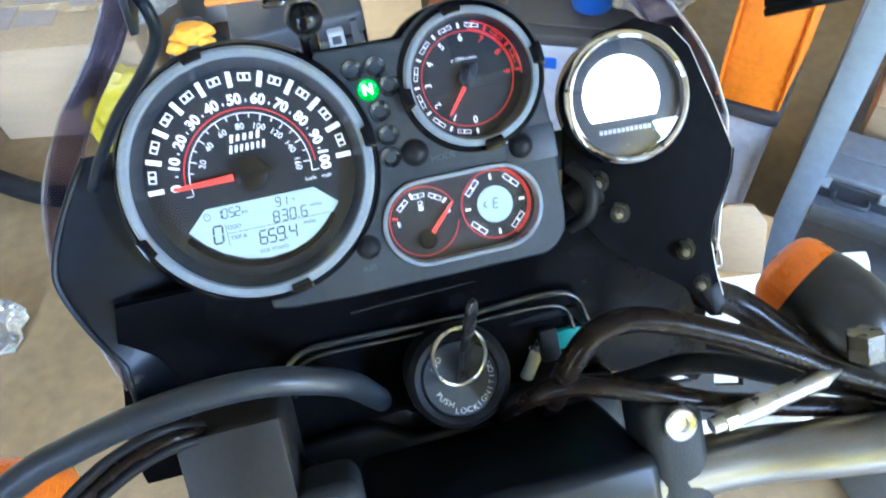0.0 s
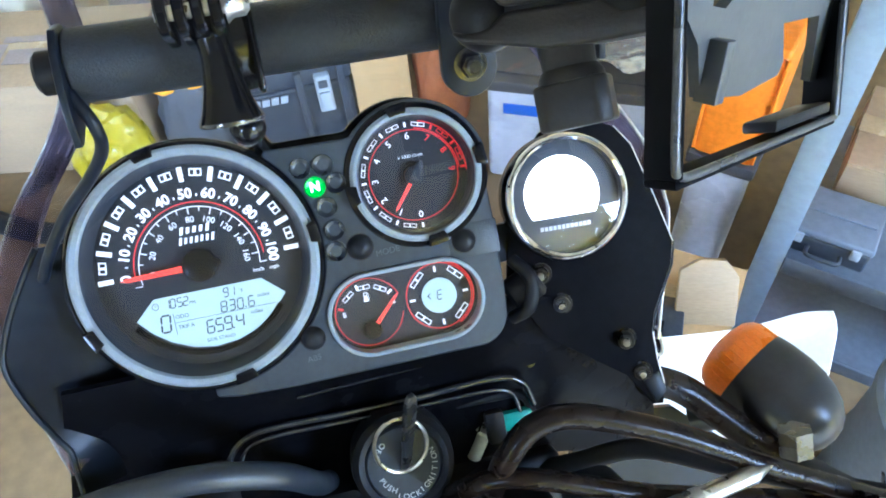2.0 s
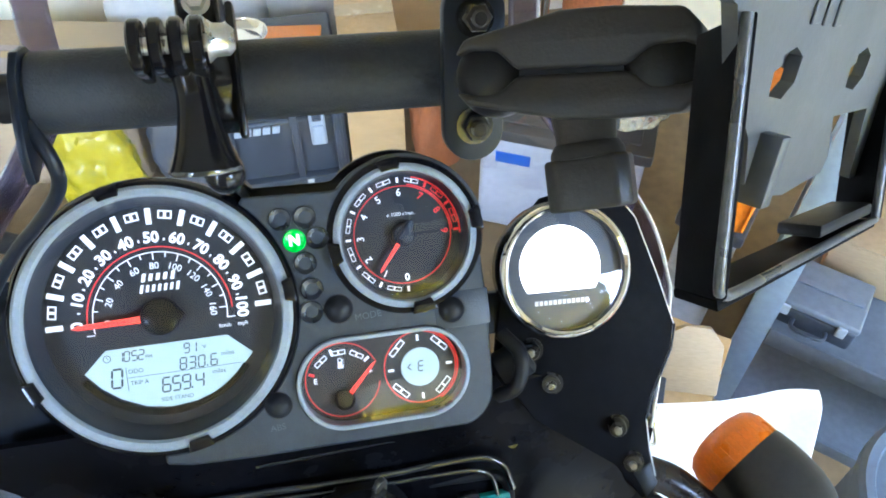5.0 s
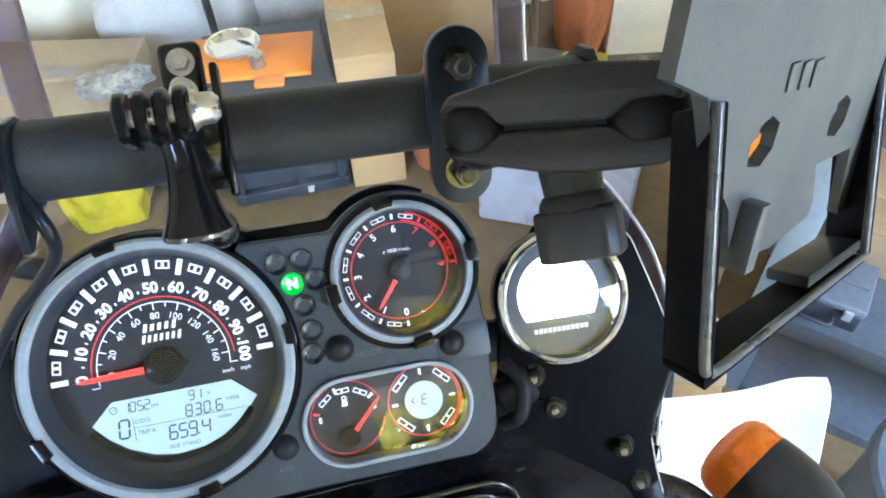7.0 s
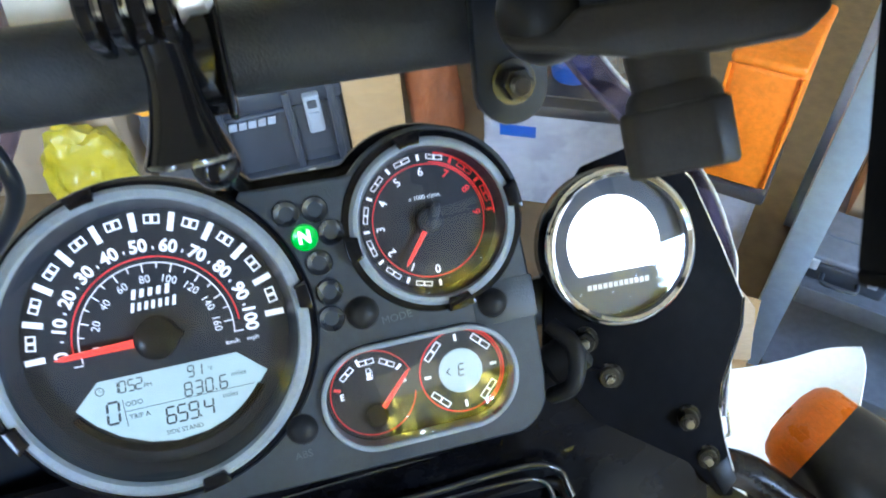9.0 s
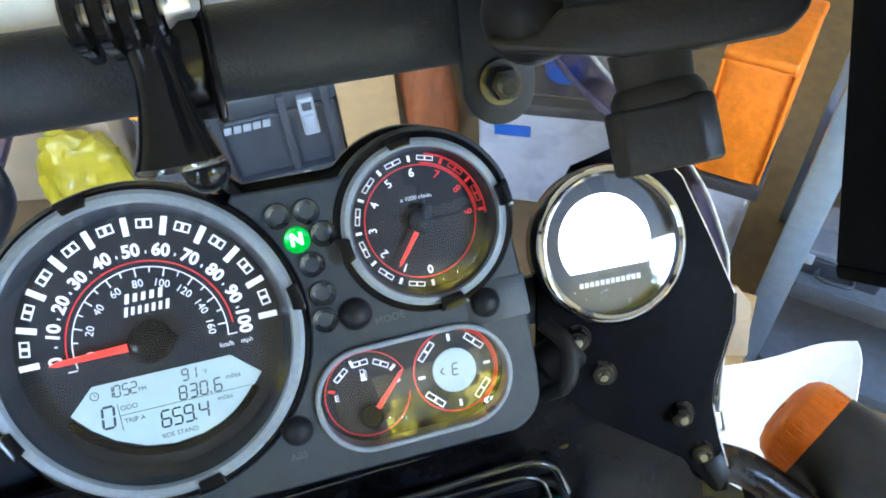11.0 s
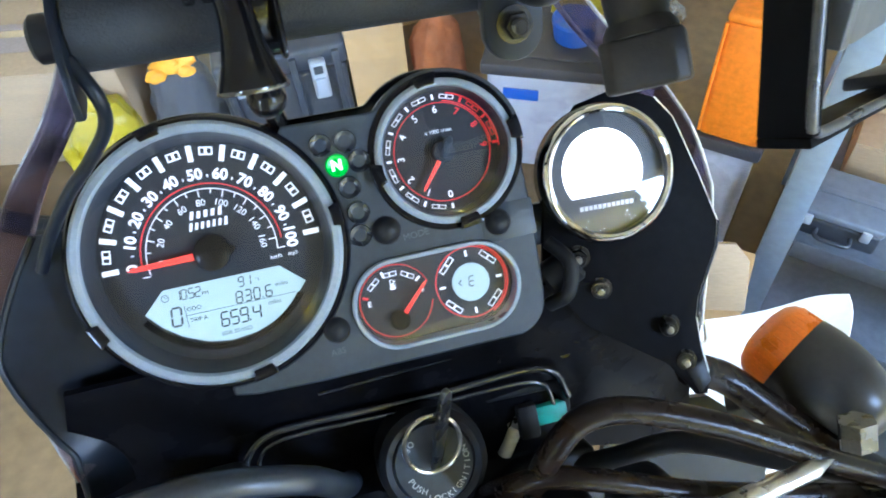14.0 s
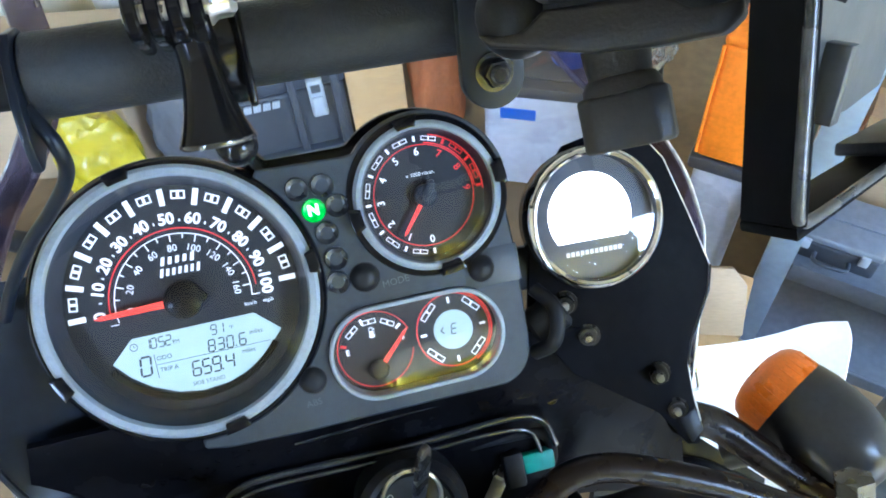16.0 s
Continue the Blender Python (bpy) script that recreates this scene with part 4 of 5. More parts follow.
def keyhole(x, y, s=1.1):
    return [(x + s * a, y + s * b) for a, b in ((-0.0056, -0.0040), (0.0012, -0.0048), (0.0058, -0.0018), (0.0062, 0.0032), (0.0012, 0.0050), (-0.0042, 0.0034), (-0.0036, 0.0016), (-0.0066, 0.0004))]


def wall(a, b, c, d, out, w=0.0006):
    """A flat web with corners a, b, c, d, drawn out along a vector."""
    bm = bmesh.new()
    lo, hi = [bm.verts.new(p) for p in (a, b, c, d)], [bm.verts.new(V(p) + out) for p in (a, b, c, d)]
    bm.faces.new(lo)
    bm.faces.new(hi[::-1])
    for i in range(4):
        bm.faces.new((lo[i - 1], lo[i], hi[i], hi[i - 1]))
    bmesh.ops.recalc_face_normals(bm, faces=bm.faces)
    return bev(bm, w, 2)


plate = [(-0.048, 0.140), (-0.048, 0.0155), (-0.034, 0.012), (-0.022, -0.004), (-0.010, -0.013), (-0.002, -0.0270), (0.024, -0.0294), (0.050, -0.0265), (0.0515, -0.0225), (0.0440, -0.0112), (0.0735, -0.0105), (0.0820, -0.0321), (0.0900, -0.0321), (0.0830, -0.0060), (0.100, 0.020), (0.100, 0.140)]
part("back_plate", plate_holes(plate, [keyhole(0, 0), keyhole(0.0515, 0.0005), keyhole(0.004, 0.073), keyhole(0.062, 0.073)], -0.0018, 0.0012, HM), TRAY, holder, "flat grey-black plate with keyhole slots")
part("foot_hook", prism([(-0.0040, -0.0275), (0.0010, -0.0275), (0.0010, -0.012), (-0.0040, -0.012)], 0.0, 0.006, 0.0004, 2, HM), TRAY, holder)
CE, CF = V((0.1370, 0.0146, 0.2067)), V((0.1386, 0.0150, 0.1870))
CU, CR = V((0.0045, 0.0504, 0.0093)), V((0.81, 0.04, -0.586)) * 0.112
part("side_arm", wall(CE, CE + CU, CF + CU, CF, V((0.0020, 0, 0.0004))), MATTE, holder, "deep black cradle arm")
part("arm_edge", tube([CE + CU, CE + CU * 0.5, CE + CU * 0.09, CE + CU * 0.02 + CR * 0.02, CE + CR * 0.08, CE + CR * 0.30], 0.0011, 10, 6), WORN, holder, "worn grey front edge")
part("bottom_bar", wall(CE, CE + CR, CF + CR, CF, V((0.0, -0.0022, 0.0))), MATTE, holder, "deep black bottom bar")
part("bar_edge", tube([CE + CR * 0.30, CE + CR * 0.65, CE + CR], 0.0011, 10, 4), WORN, holder, "worn grey front edge")
part("side_arm", wall(CE + CR, CE + CR + CU * 2.4, CF + CR + CU * 2.4, CF + CR, V((0.0020, 0, 0.0004))), MATTE, holder, "deep black cradle arm")
part("arm_edge", tube([CE + CR, CE + CR + CU, CE + CR + CU * 2.4], 0.0011, 10, 4), WORN, holder, "worn grey front edge")
part("foot_pad", wall(CE + CR * 0.55 + V((0, 0.002, 0)), CE + CR * 0.97 + V((0, 0.002, 0)), CF + CR * 0.97 + V((0, 0.002, 0)), CF + CR * 0.55 + V((0, 0.002, 0)), V((0, 0.0035, 0.001)), 0.001), RUBBER, holder, "black rubber foot pad")
for x0 in (0.004, 0.0115, 0.019):
    part("emblem_bar", prism([(x0, 0.0100), (x0 + 0.005, 0.0105), (x0 + 0.005, 0.0165), (x0, 0.0160)], 0.0012, 0.0018, 0.0002, 1, HM), TRAY, holder)
part("ball_socket", lathe([(0, -0.018), (0.008, -0.016), (0.011, -0.006), (0.020, -0.002), (0, -0.002)], 24, HM @ T(0.010, 0.020)), COMPOSITE, holder)

# ---- ignition, yoke, handlebar, cables ----
ign = thing("ignition_switch", (0.0735, -0.1232, -0.05), "round black ignition lock with a key and split ring", "ignition switch")
IG = T(0.0770, -0.1228, -0.0150) @ Matrix.Rotation(radians(-6), 4, "X")
part("collar", lathe([(0.0205, 0.000), (0.0235, 0.0015), (0.0268, -0.002), (0.0275, -0.010), (0.0270, -0.035), (0, -0.035)], 48, IG), RUBBER, ign, "black rubber collar")
cap = part("lock_face", lathe([(0, 0.002), (0.012, 0.002), (0.0190, 0.0012), (0.0206, -0.001), (0.0206, -0.008)], 48, IG), PLASTIC, ign)
for word, a0, r in (("IGNITION", -25, 0.0160), ("LOCK", -92, 0.0165), ("OFF", 140, 0.0155), ("PUSH", -140, 0.0140)):
    for k, ch in enumerate(word):
        a = a0 + (k - (len(word) - 1) / 2) * 11.5
        part("letter", lettering(ch, 0.0042, IG @ T(r * math.cos(radians(a)), r * math.sin(radians(a)), 0.0026) @ turn(a + 90)), PRINT, cap, smooth=False)
key = part("key", join(prism([(-0.0030, -0.004), (0.0030, -0.004), (0.0030, 0.016), (0.0036, 0.020), (0.0040, 0.050), (0.0034, 0.060), (0.0016, 0.064), (-0.0014, 0.064), (-0.0032, 0.060), (-0.0040, 0.050), (-0.0036, 0.020), (-0.0030, 0.016)], -0.0014, 0.0014, 0.0007, 2, T(0.0780, -0.1215, -0.012) @ axis((0, 0, 0), (0.09, 0.74, 0.66)) @ Matrix.Rotation(radians(38), 4, "Z") @ Matrix(((1, 0, 0, 0), (0, 0, -1, 0), (0, 1, 0, 0), (0, 0, 0, 1))))), DARKSTEEL, ign, "dark flat key standing in the lock")
ring_pts = [V((0.0762 + 0.0132 * math.cos(2 * math.pi * k / 24), -0.1060 + 0.0165 * math.sin(2 * math.pi * k / 24), 0.004 + 0.008 * math.sin(2 * math.pi * k / 24))) for k in range(25)]
part("key_ring", tube(ring_pts, 0.0010, 8, 2), STEEL, ign, "thin steel split ring")

yoke = thing("top_yoke", (0.0725, -0.19, -0.05), "black cast fork yoke with bar clamp bolts", "fork yoke")
part("plate", prism([(-0.02, -0.15), (0.03, -0.148), (0.05, -0.160), (0.105, -0.160), (0.125, -0.150), (0.168, -0.150), (0.175, -0.23), (-0.03, -0.23)], -0.065, -0.045, 0.004, 3), SATIN, yoke)
part("front_shelf", prism([(0.028, -0.128), (0.050, -0.122), (0.052, -0.150), (0.100, -0.150), (0.102, -0.118), (0.128, -0.122), (0.160, -0.215), (0.010, -0.215)], -0.074, -0.056, 0.004, 3), SATIN, yoke)
for s, x in ((1, 0.1665), (-1, 0.0030)):
    part("bar_clamp", box(x - 0.015, x + 0.015, -0.205, -0.140, 0.000, 0.0360, 0.008, 4), POWDER, yoke, "textured black bar clamp")
    part("clamp_bolt", lathe([(0, 0.0022), (0.0012, 0.0022), (0.0034, 0.0026), (0.0040, 0.0042), (0.0068, 0.0048), (0.0080, 0.0040), (0.0083, 0.0), (0, 0)], 24, T(x, -0.1520, 0.0360)), STEEL, yoke, "bright socket bolt")
part("clamp_spine", box(0.016, 0.156, -0.2040, -0.1640, -0.05, 0.0372, 0.007, 3), SATIN, yoke)

hbar = thing("handlebar", (0.0725, -0.18, 0.02), "silver tapered aluminium handlebar", "handlebar")
part("bar", tube([(-0.25, -0.190, 0.075), (-0.10, -0.186, 0.030), (-0.03, -0.184, 0.020), (0.17, -0.184, 0.022), (0.25, -0.186, 0.038), (0.42, -0.190, 0.090)], 0.0142, 28), ALU, hbar)
part("grip", rod((0.335, -0.196, 0.068), (0.47, -0.200, 0.108), 0.018, 28, 0.003), RUBBER, hbar, "black rubber grip")

solid("clutch_cable", tube([(-0.20, -0.150, 0.060), (-0.1150, -0.1000, 0.055), (-0.0840, -0.0885, 0.0540), (-0.0500, -0.0820, 0.0530), (-0.0190, -0.0815, 0.0500), (0.0030, -0.0865, 0.0440), (0.0220, -0.0980, 0.0280), (0.0330, -0.1180, -0.005), (0.036, -0.140, -0.060)], 0.0060, 20), HOSE, "thick black rubber-sleeved cable", "cable", frame_m=BIKE)
resv = thing("switch_box", (-0.03, -0.13, -0.01), "dark grey rubber-coated switch box on the handlebar", "switch box")
part("body", box(-0.0560, -0.0090, -0.175, -0.1040, -0.040, 0.0270, 0.008, 4), BOXGREY, resv)
part("lid", box(-0.0550, -0.0100, -0.174, -0.1050, 0.0270, 0.0290, 0.0015), BOXGREY, resv)
for k, (a, b) in enumerate([((-0.19, -0.235, 0.0), (-0.030, -0.140, -0.020)), ((-0.18, -0.245, 0.0), (-0.030, -0.150, -0.022)), ((-0.17, -0.255, 0.01), (-0.025, -0.160, -0.02))]):
    m_ = (V(a) + V(b)) / 2 + V((0, 0.012 - 0.004 * k, 0.008))
    solid("wiring_cable", tube([a, m_, b, (0.003, b[1] - 0.006, 0.006)], 0.0028 + 0.0006 * k, 12), SLEEVE if k == 1 else RUBBER, "thin black wiring cable", "cable", group="left bar cables", frame_m=BIKE)

for k, line in enumerate(([(-0.1171, -0.1294, 0.0350), (-0.0964, -0.1124, 0.0360), (-0.0771, -0.1020, 0.0340), (-0.0571, -0.0978, 0.0300), (-0.0436, -0.1034, 0.0180)],
    [(-0.1117, -0.1310, 0.0350), (-0.0912, -0.1152, 0.0360), (-0.0720, -0.1054, 0.0340), (-0.0532, -0.1019, 0.0300), (-0.0414, -0.1076, 0.0180)],
    [(-0.1066, -0.1325, 0.0350), (-0.0864, -0.1178, 0.0360), (-0.0672, -0.1086, 0.0340), (-0.0496, -0.1057, 0.0300), (-0.0393, -0.1114, 0.0180)])):
    solid("wiring_cable", tube(line, 0.0024 + 0.0005 * (k % 2), 12), SLEEVE if k == 1 else RUBBER, "thin black wiring cable beside the thick sleeved cable", "cable", group="left bar cables", frame_m=BIKE)

# cables on the throttle side
solid("throttle_cable", tube([(0.124, -0.165, -0.045), (0.1180, -0.135, 0.010), (0.1225, -0.1115, 0.034), (0.1363, -0.0980, 0.040), (0.1576, -0.0985, 0.041), (0.1938, -0.1140, 0.041), (0.2255, -0.1325, 0.040), (0.2528, -0.1500, 0.038), (0.34, -0.20, 0.03)], 0.0058, 18, 8, True, lambda t: 0.0060 - 0.0016 * max(0.0, t - 0.55)), SLEEVE, "shiny brown-black sleeved throttle cable", "cable", group="throttle cables", frame_m=BIKE)
solid("throttle_cable", tube([(0.096, -0.158, -0.040), (0.1020, -0.1330, 0.010), (0.1200, -0.1245, 0.028), (0.145, -0.1315, 0.031), (0.1825, -0.1475, 0.030), (0.215, -0.159, 0.028), (0.33, -0.196, 0.02)], 0.0052, 18), SLEEVE, "shiny brown-black sleeved throttle cable", "cable", group="throttle cables", frame_m=BIKE)
solid("brake_hose", tube([(0.145, -0.165, -0.06), (0.175, -0.155, -0.035), (0.210, -0.150, -0.02), (0.26, -0.165, 0.01), (0.36, -0.20, 0.04)], 0.0058, 16), RUBBER, "black rubber brake hose", "hose", frame_m=BIKE)
solid("wiring_cable", tube([(0.150, -0.150, -0.07), (0.156, -0.128, -0.05), (0.152, -0.112, -0.046), (0.130, -0.1095, -0.047), (0.060, -0.112, -0.05)], 0.0030, 12), RUBBER, "thin black wiring cable", "cable", frame_m=BIKE)
adj = thing("cable_adjuster", (0.20, -0.15, 0.03), "pale zinc cable adjuster sleeve with a hex nut", "cable adjuster")
J0, J1 = V((0.1790, -0.1545, 0.0440)), V((0.2470, -0.1440, 0.0450))
JD = (J1 - J0).normalized()
part("sleeve", lathe([(0, 0), (0.0040, 0), (0.0042, 0.012), (0.0052, 0.0125), (0.0052, 0.030), (0.0046, 0.0305), (0.0046, 0.058), (0.0036, 0.060), (0, 0.069)], 22, axis(J0, JD)), STEEL, adj, "pale zinc sleeve")
part("lock_nut", lathe([(0, 0), (0.0058, 0), (0.0058, 0.006), (0, 0.006)], 6, axis(J0 + JD * 0.006, JD)), STEEL, adj)
part("end_nut", lathe([(0, 0), (0.0085, 0), (0.0085, 0.013), (0, 0.013)], 6, axis(J1 + V((0.0125, 0.003, 0.000)), (0.0, 1, 0.1))), DARKSTEEL, adj, "dark hex nut")
conn = thing("wiring_connector", (0.146, -0.126, -0.06), "teal plastic wiring connector with a clear tube", "connector")
part("body", box(0.136, 0.156, -0.131, -0.120, -0.055, -0.043, 0.002), TEAL, conn, "teal connector body")
part("shroud", box(0.128, 0.139, -0.136, -0.117, -0.058, -0.041, 0.002), RUBBER, conn)
part("tube_end", rod((0.119, -0.146, -0.055), (0.1275, -0.130, -0.050), 0.0042, 18, 0.001), PALE, conn, "clear plastic tube end")
part("tube_end", rod((0.1275, -0.130, -0.050), (0.1305, -0.1245, -0.048), 0.0032, 18, 0.0006), STEEL, conn)
for k in range(6):
    solid("screw", bolt((0.108 + 0.008 * k, -0.119 - 0.004 * (k % 3), -0.052), (0.3, -0.4, 1), 0.0024, 0.003, k % 2 == 0), STEEL, "small bright screw under the cowl", "screw", group="small screws", frame_m=BIKE)
stay = part("stay_tube", tube([(0.2190, -0.1130, -0.0240), (0.2300, -0.1185, -0.0300), (0.2470, -0.1300, -0.0330), (0.2757, -0.1598, -0.0300), (0.32, -0.200, -0.02), (0.36, -0.23, -0.01)], 0.0088, 20), SLEEVE, side_r, "brown-black stay tube")
part("end_tab", prism([(0.2130, -0.1100), (0.2230, -0.1060), (0.2260, -0.1180), (0.2190, -0.1240)], -0.0260, -0.0142, 0.001), SATIN, stay)
part("grip_sleeve", tube([(0.30, -0.183, -0.0245), (0.32, -0.200, -0.02), (0.36, -0.23, -0.01)], 0.0096, 20), RUBBER, stay)

# ---- indicators ----
def indicator(base, tip, lens_dir, group, k=1.25):
    t = thing("turn_indicator", base, "turn indicator with amber ribbed lens and black body", "indicator", group)
    c = V(tip)
    d = V(lens_dir).normalized()
    M = axis(c, d) @ Matrix.Scale(k, 4)
    N = M @ Matrix.Diagonal((1, 1, 0.82, 1))
    part("lens", lathe([(0.0, 0.0185), (0.010, 0.0178), (0.0158, 0.0160), (0.0190, 0.0132), (0.0205, 0.0095), (0.0212, 0.0)], 48, M), AMBER, t, "amber ribbed lens")
    for j in range(36):
        a = 2 * math.pi * j / 36
        part("lens_rib", rod(M @ V((0.0209 * math.cos(a), 0.0209 * math.sin(a), 0.001)), M @ V((0.0203 * math.cos(a), 0.0203 * math.sin(a), 0.0100)), 0.0004, 6), AMBER, t)
    prof = [(0.0212, 0.0), (0.0216, -0.0015), (0.0224, -0.010), (0.0226, -0.021), (0.0218, -0.031), (0.0198, -0.040), (0.0163, -0.0485), (0.0115, -0.0545), (0.006, -0.058), (0.0, -0.059)]
    part("body", lathe(prof, 48, N), SHELL, t, "satin grey-black domed body")
    part("stem", tube([V(base), (V(base) + c) / 2 + d * -0.012, c - d * 0.026], 0.0105, 24), SHELL, t, "thick dark grey rubber stem")
    return t


indicator((0.2694, -0.1652, -0.0780), (0.2990, -0.1330, -0.0550), (-0.42, 0.66, -0.62), "turn indicators")
indicator((-0.110, -0.180, -0.050), (-0.1560, -0.1420, -0.048), (0.30, 0.86, -0.40), "turn indicators")

# ---- the garage ----
I4 = Matrix()
solid("floor", box(-3.2, 3.2, -1.75, 2.4, -0.12, 0.0), CONCRETE, "tan stained concrete garage floor", "floor", "structure", smooth=False)
solid("wall_north", box(-3.2, 3.2, 1.95, 2.10, 0.0, 2.7), CREAM, "cream painted garage wall", "wall", "structure", smooth=False)
solid("wall_east", box(2.60, 2.75, -1.60, 1.95, 0.0, 2.7), CREAM, "cream painted garage wall", "wall", "structure", smooth=False)
solid("wall_west", box(-2.75, -2.60, -1.60, 1.95, 0.0, 2.7), CREAM, "cream painted garage wall", "wall", "structure", smooth=False)
# unseen wall; its middle pier and stepped openings are placed to shape dial reflections
solid("wall_south", join(box(-2.75, -1.90, -1.75, -1.60, 0, 2.7), box(-1.20, 0.22, -1.75, -1.60, 0, 2.7), box(2.5, 2.75, -1.75, -1.60, 0, 2.7), box(-1.90, -1.20, -1.75, -1.60, 2.30, 2.7), box(0.22, 0.85, -1.75, -1.60, 2.02, 2.7), box(0.85, 2.5, -1.75, -1.60, 2.22, 2.7)), CREAM, "unseen garage front wall, its two openings placed to shape light and reflections", "wall", "structure", smooth=False)
solid("ceiling", box(-2.75, 2.75, -1.75, 2.1, 2.7, 2.8), CEIL, "plain pale garage ceiling", "ceiling", "structure", smooth=False)
solid("ground", box(-60, 60, -90, -1.75, -0.20, -0.04), DRIVE, "pale concrete driveway outside", "ground", "structure", smooth=False)


def lump(c, s, seed, rough=0.25, sub=4, freq=6.0):
    """A soft crumpled lump that rests on its base."""
    bm = bmesh.new()
    bmesh.ops.create_icosphere(bm, subdivisions=sub, radius=1)
    for v in bm.verts:
        p = v.co.copy()
        k = 1 + rough * noise.noise(p * 1.3 + V((seed, 0, 0))) + rough * 0.5 * noise.noise(p * freq * 0.6 + V((0, seed, 0))) + rough * 0.25 * abs(noise.noise(p * freq * 1.7 + V((0, 0, seed))))
        q = V((p.x * s[0] * k, p.y * s[1] * k, max(-0.8, p.z) * s[2] * k))
        q.z = max(q.z, -0.75 * s[2])
        v.co = V(c) + q + V((0, 0, 0.75 * s[2]))
    return bm


def carton(name, x0, x1, y0, y1, z0, z1, rz, material, label):
    """A cardboard box with flaps and a taped seam."""
    c = V(((x0 + x1) / 2, (y0 + y1) / 2, z0))
    e = thing(name, c, label, "box", frame_m=T(*c) @ turn(rz) @ T(*-c))
    part("body", box(x0, x1, y0, y1, z0, z1 - 0.003, 0.004), material, e)
    ym = (y0 + y1) / 2
    part("flap", box(x0 + 0.001, x1 - 0.001, y0 + 0.001, ym - 0.001, z1 - 0.003, z1 + 0.001, 0.001), material, e)
    part("flap", box(x0 + 0.001, x1 - 0.001, ym + 0.001, y1 - 0.001, z1 - 0.003, z1 + 0.001, 0.001), material, e)
    part("tape", box(x0 - 0.0006, x1 + 0.0006, ym - 0.025, ym + 0.025, z1 + 0.001, z1 + 0.0018), TAPE, e, smooth=False)
    part("tape", box(x0 - 0.0012, x0 - 0.0002, ym - 0.025, ym + 0.025, z1 - 0.08, z1 + 0.0018), TAPE, e, smooth=False)
    return e


# toolbox in front of the wheel
tb = thing("toolbox", (0.0, 1.45, 0), "black plastic toolbox with a grey latch", "toolbox", frame_m=I4)
part("body", box(-0.150, 0.150, 1.250, 1.60, 0.0, 0.232, 0.012, 3), BOXBLACK, tb)
part("lid", box(-0.156, 0.156, 1.243, 1.606, 0.237, 0.298, 0.012, 3), BOXBLACK, tb)
for x in (-0.128, 0.026, 0.128):
    part("rib", box(x - 0.009, x + 0.009, 1.232, 1.246, 0.02, 0.285, 0.003), BOXBLACK, tb)
part("step", box(-0.145, 0.145, 1.228, 1.256, 0.052, 0.062, 0.003), BOXBLACK, tb)
FRONT = Matrix(((1, 0, 0, 0), (0, 0, 1, 0), (0, 1, 0, 0), (0, 0, 0, 1)))
la = part("latch", box(0.062, 0.100, 1.222, 1.246, 0.165, 0.272, 0.006, 3), LATCH, tb, "grey plastic latch")
part("latch_tab", box(0.068, 0.094, 1.215, 1.226, 0.185, 0.228, 0.003), LATCH, la)
part("latch_slot", box(0.070, 0.092, 1.2195, 1.2235, 0.240, 0.262, 0.002), BOXBLACK, la)
for k in range(5):
    x0 = -0.118 + 0.0225 * k
    part("emblem_bar", prism([(x0, 0.206), (x0 + 0.018, 0.206), (x0 + 0.022, 0.226), (x0 + 0.004, 0.226)], 1.2385, 1.2435, 0.0008, 1, FRONT), LATCH, tb, "pale raised emblem bar")
part("sticker", prism([(0.022, 0.018), (0.048, 0.014), (0.054, 0.042), (0.042, 0.036), (0.028, 0.050)], 1.2445, 1.2505, 0.0006, 1, FRONT), PAPER, tb, "torn white sticker")

carton("cardboard_box", 0.164, 0.303, 1.240, 1.60, 0.0, 0.40, -3, CARD, "tall brown cardboard box beside the toolbox")
carton("cardboard_box", 0.20, 0.66, 1.66, 1.92, 0.0, 0.30, 3, CARD, "brown cardboard box against the wall")
solid("rust_cloth", lump((0.386, 1.295, 0), (0.068, 0.06, 0.17), 3.1, 0.2), CLOTH, "rust-brown folded cloth bundle standing on the floor", "cloth")
solid("rust_cloth", lump((0.93, 1.66, 0), (0.085, 0.08, 0.30), 5.7, 0.2), CLOTH, "rust-orange cloth bundle by the wall", "cloth")
ob_ = thing("orange_board", (-0.05, 1.46, 0.298), "flat orange board lying on the toolbox", "board", frame_m=T(-0.05, 1.46, 0) @ turn(-9) @ T(0.05, -1.46, 0))
part("slab", box(-0.190, 0.120, 1.370, 1.545, 0.299, 0.312, 0.004), ORANGEMAT, ob_, "orange slab")
part("cut_tab", box(-0.015, 0.055, 1.335, 1.370, 0.299, 0.311, 0.002), ORANGEMAT, ob_)
solid("steel_dish", lathe([(0, 0.004), (0.046, 0.004), (0.056, 0.010), (0.064, 0.024), (0.068, 0.025), (0.060, 0.008), (0.048, 0.0), (0, 0)], 40, T(-0.070, 1.480, 0.3125)), CHROME, "shallow round stainless steel dish", "dish")
solid("small_can", lathe([(0, 0.038), (0.017, 0.038), (0.019, 0.036), (0.019, 0.002), (0.017, 0), (0, 0)], 24, T(-0.018, 1.400, 0.3125)), STEEL, "small bright metal can", "can")
solid("white_sack", lump((0.10, 1.80, 0), (0.11, 0.08, 0.26), 21.0, 0.2), PAPER, "white crumpled plastic sack by the wall", "sack", group="white sacks")
solid("white_sack", lump((-0.22, 1.82, 0), (0.22, 0.09, 0.30), 17.0, 0.15), PAPER, "white crumpled plastic sack by the wall", "sack", group="white sacks")
solid("white_sack", lump((0.52, 1.78, 0.3015), (0.16, 0.08, 0.14), 13.0, 0.2), PAPER, "white crumpled plastic sack on a carton", "sack", group="white sacks")
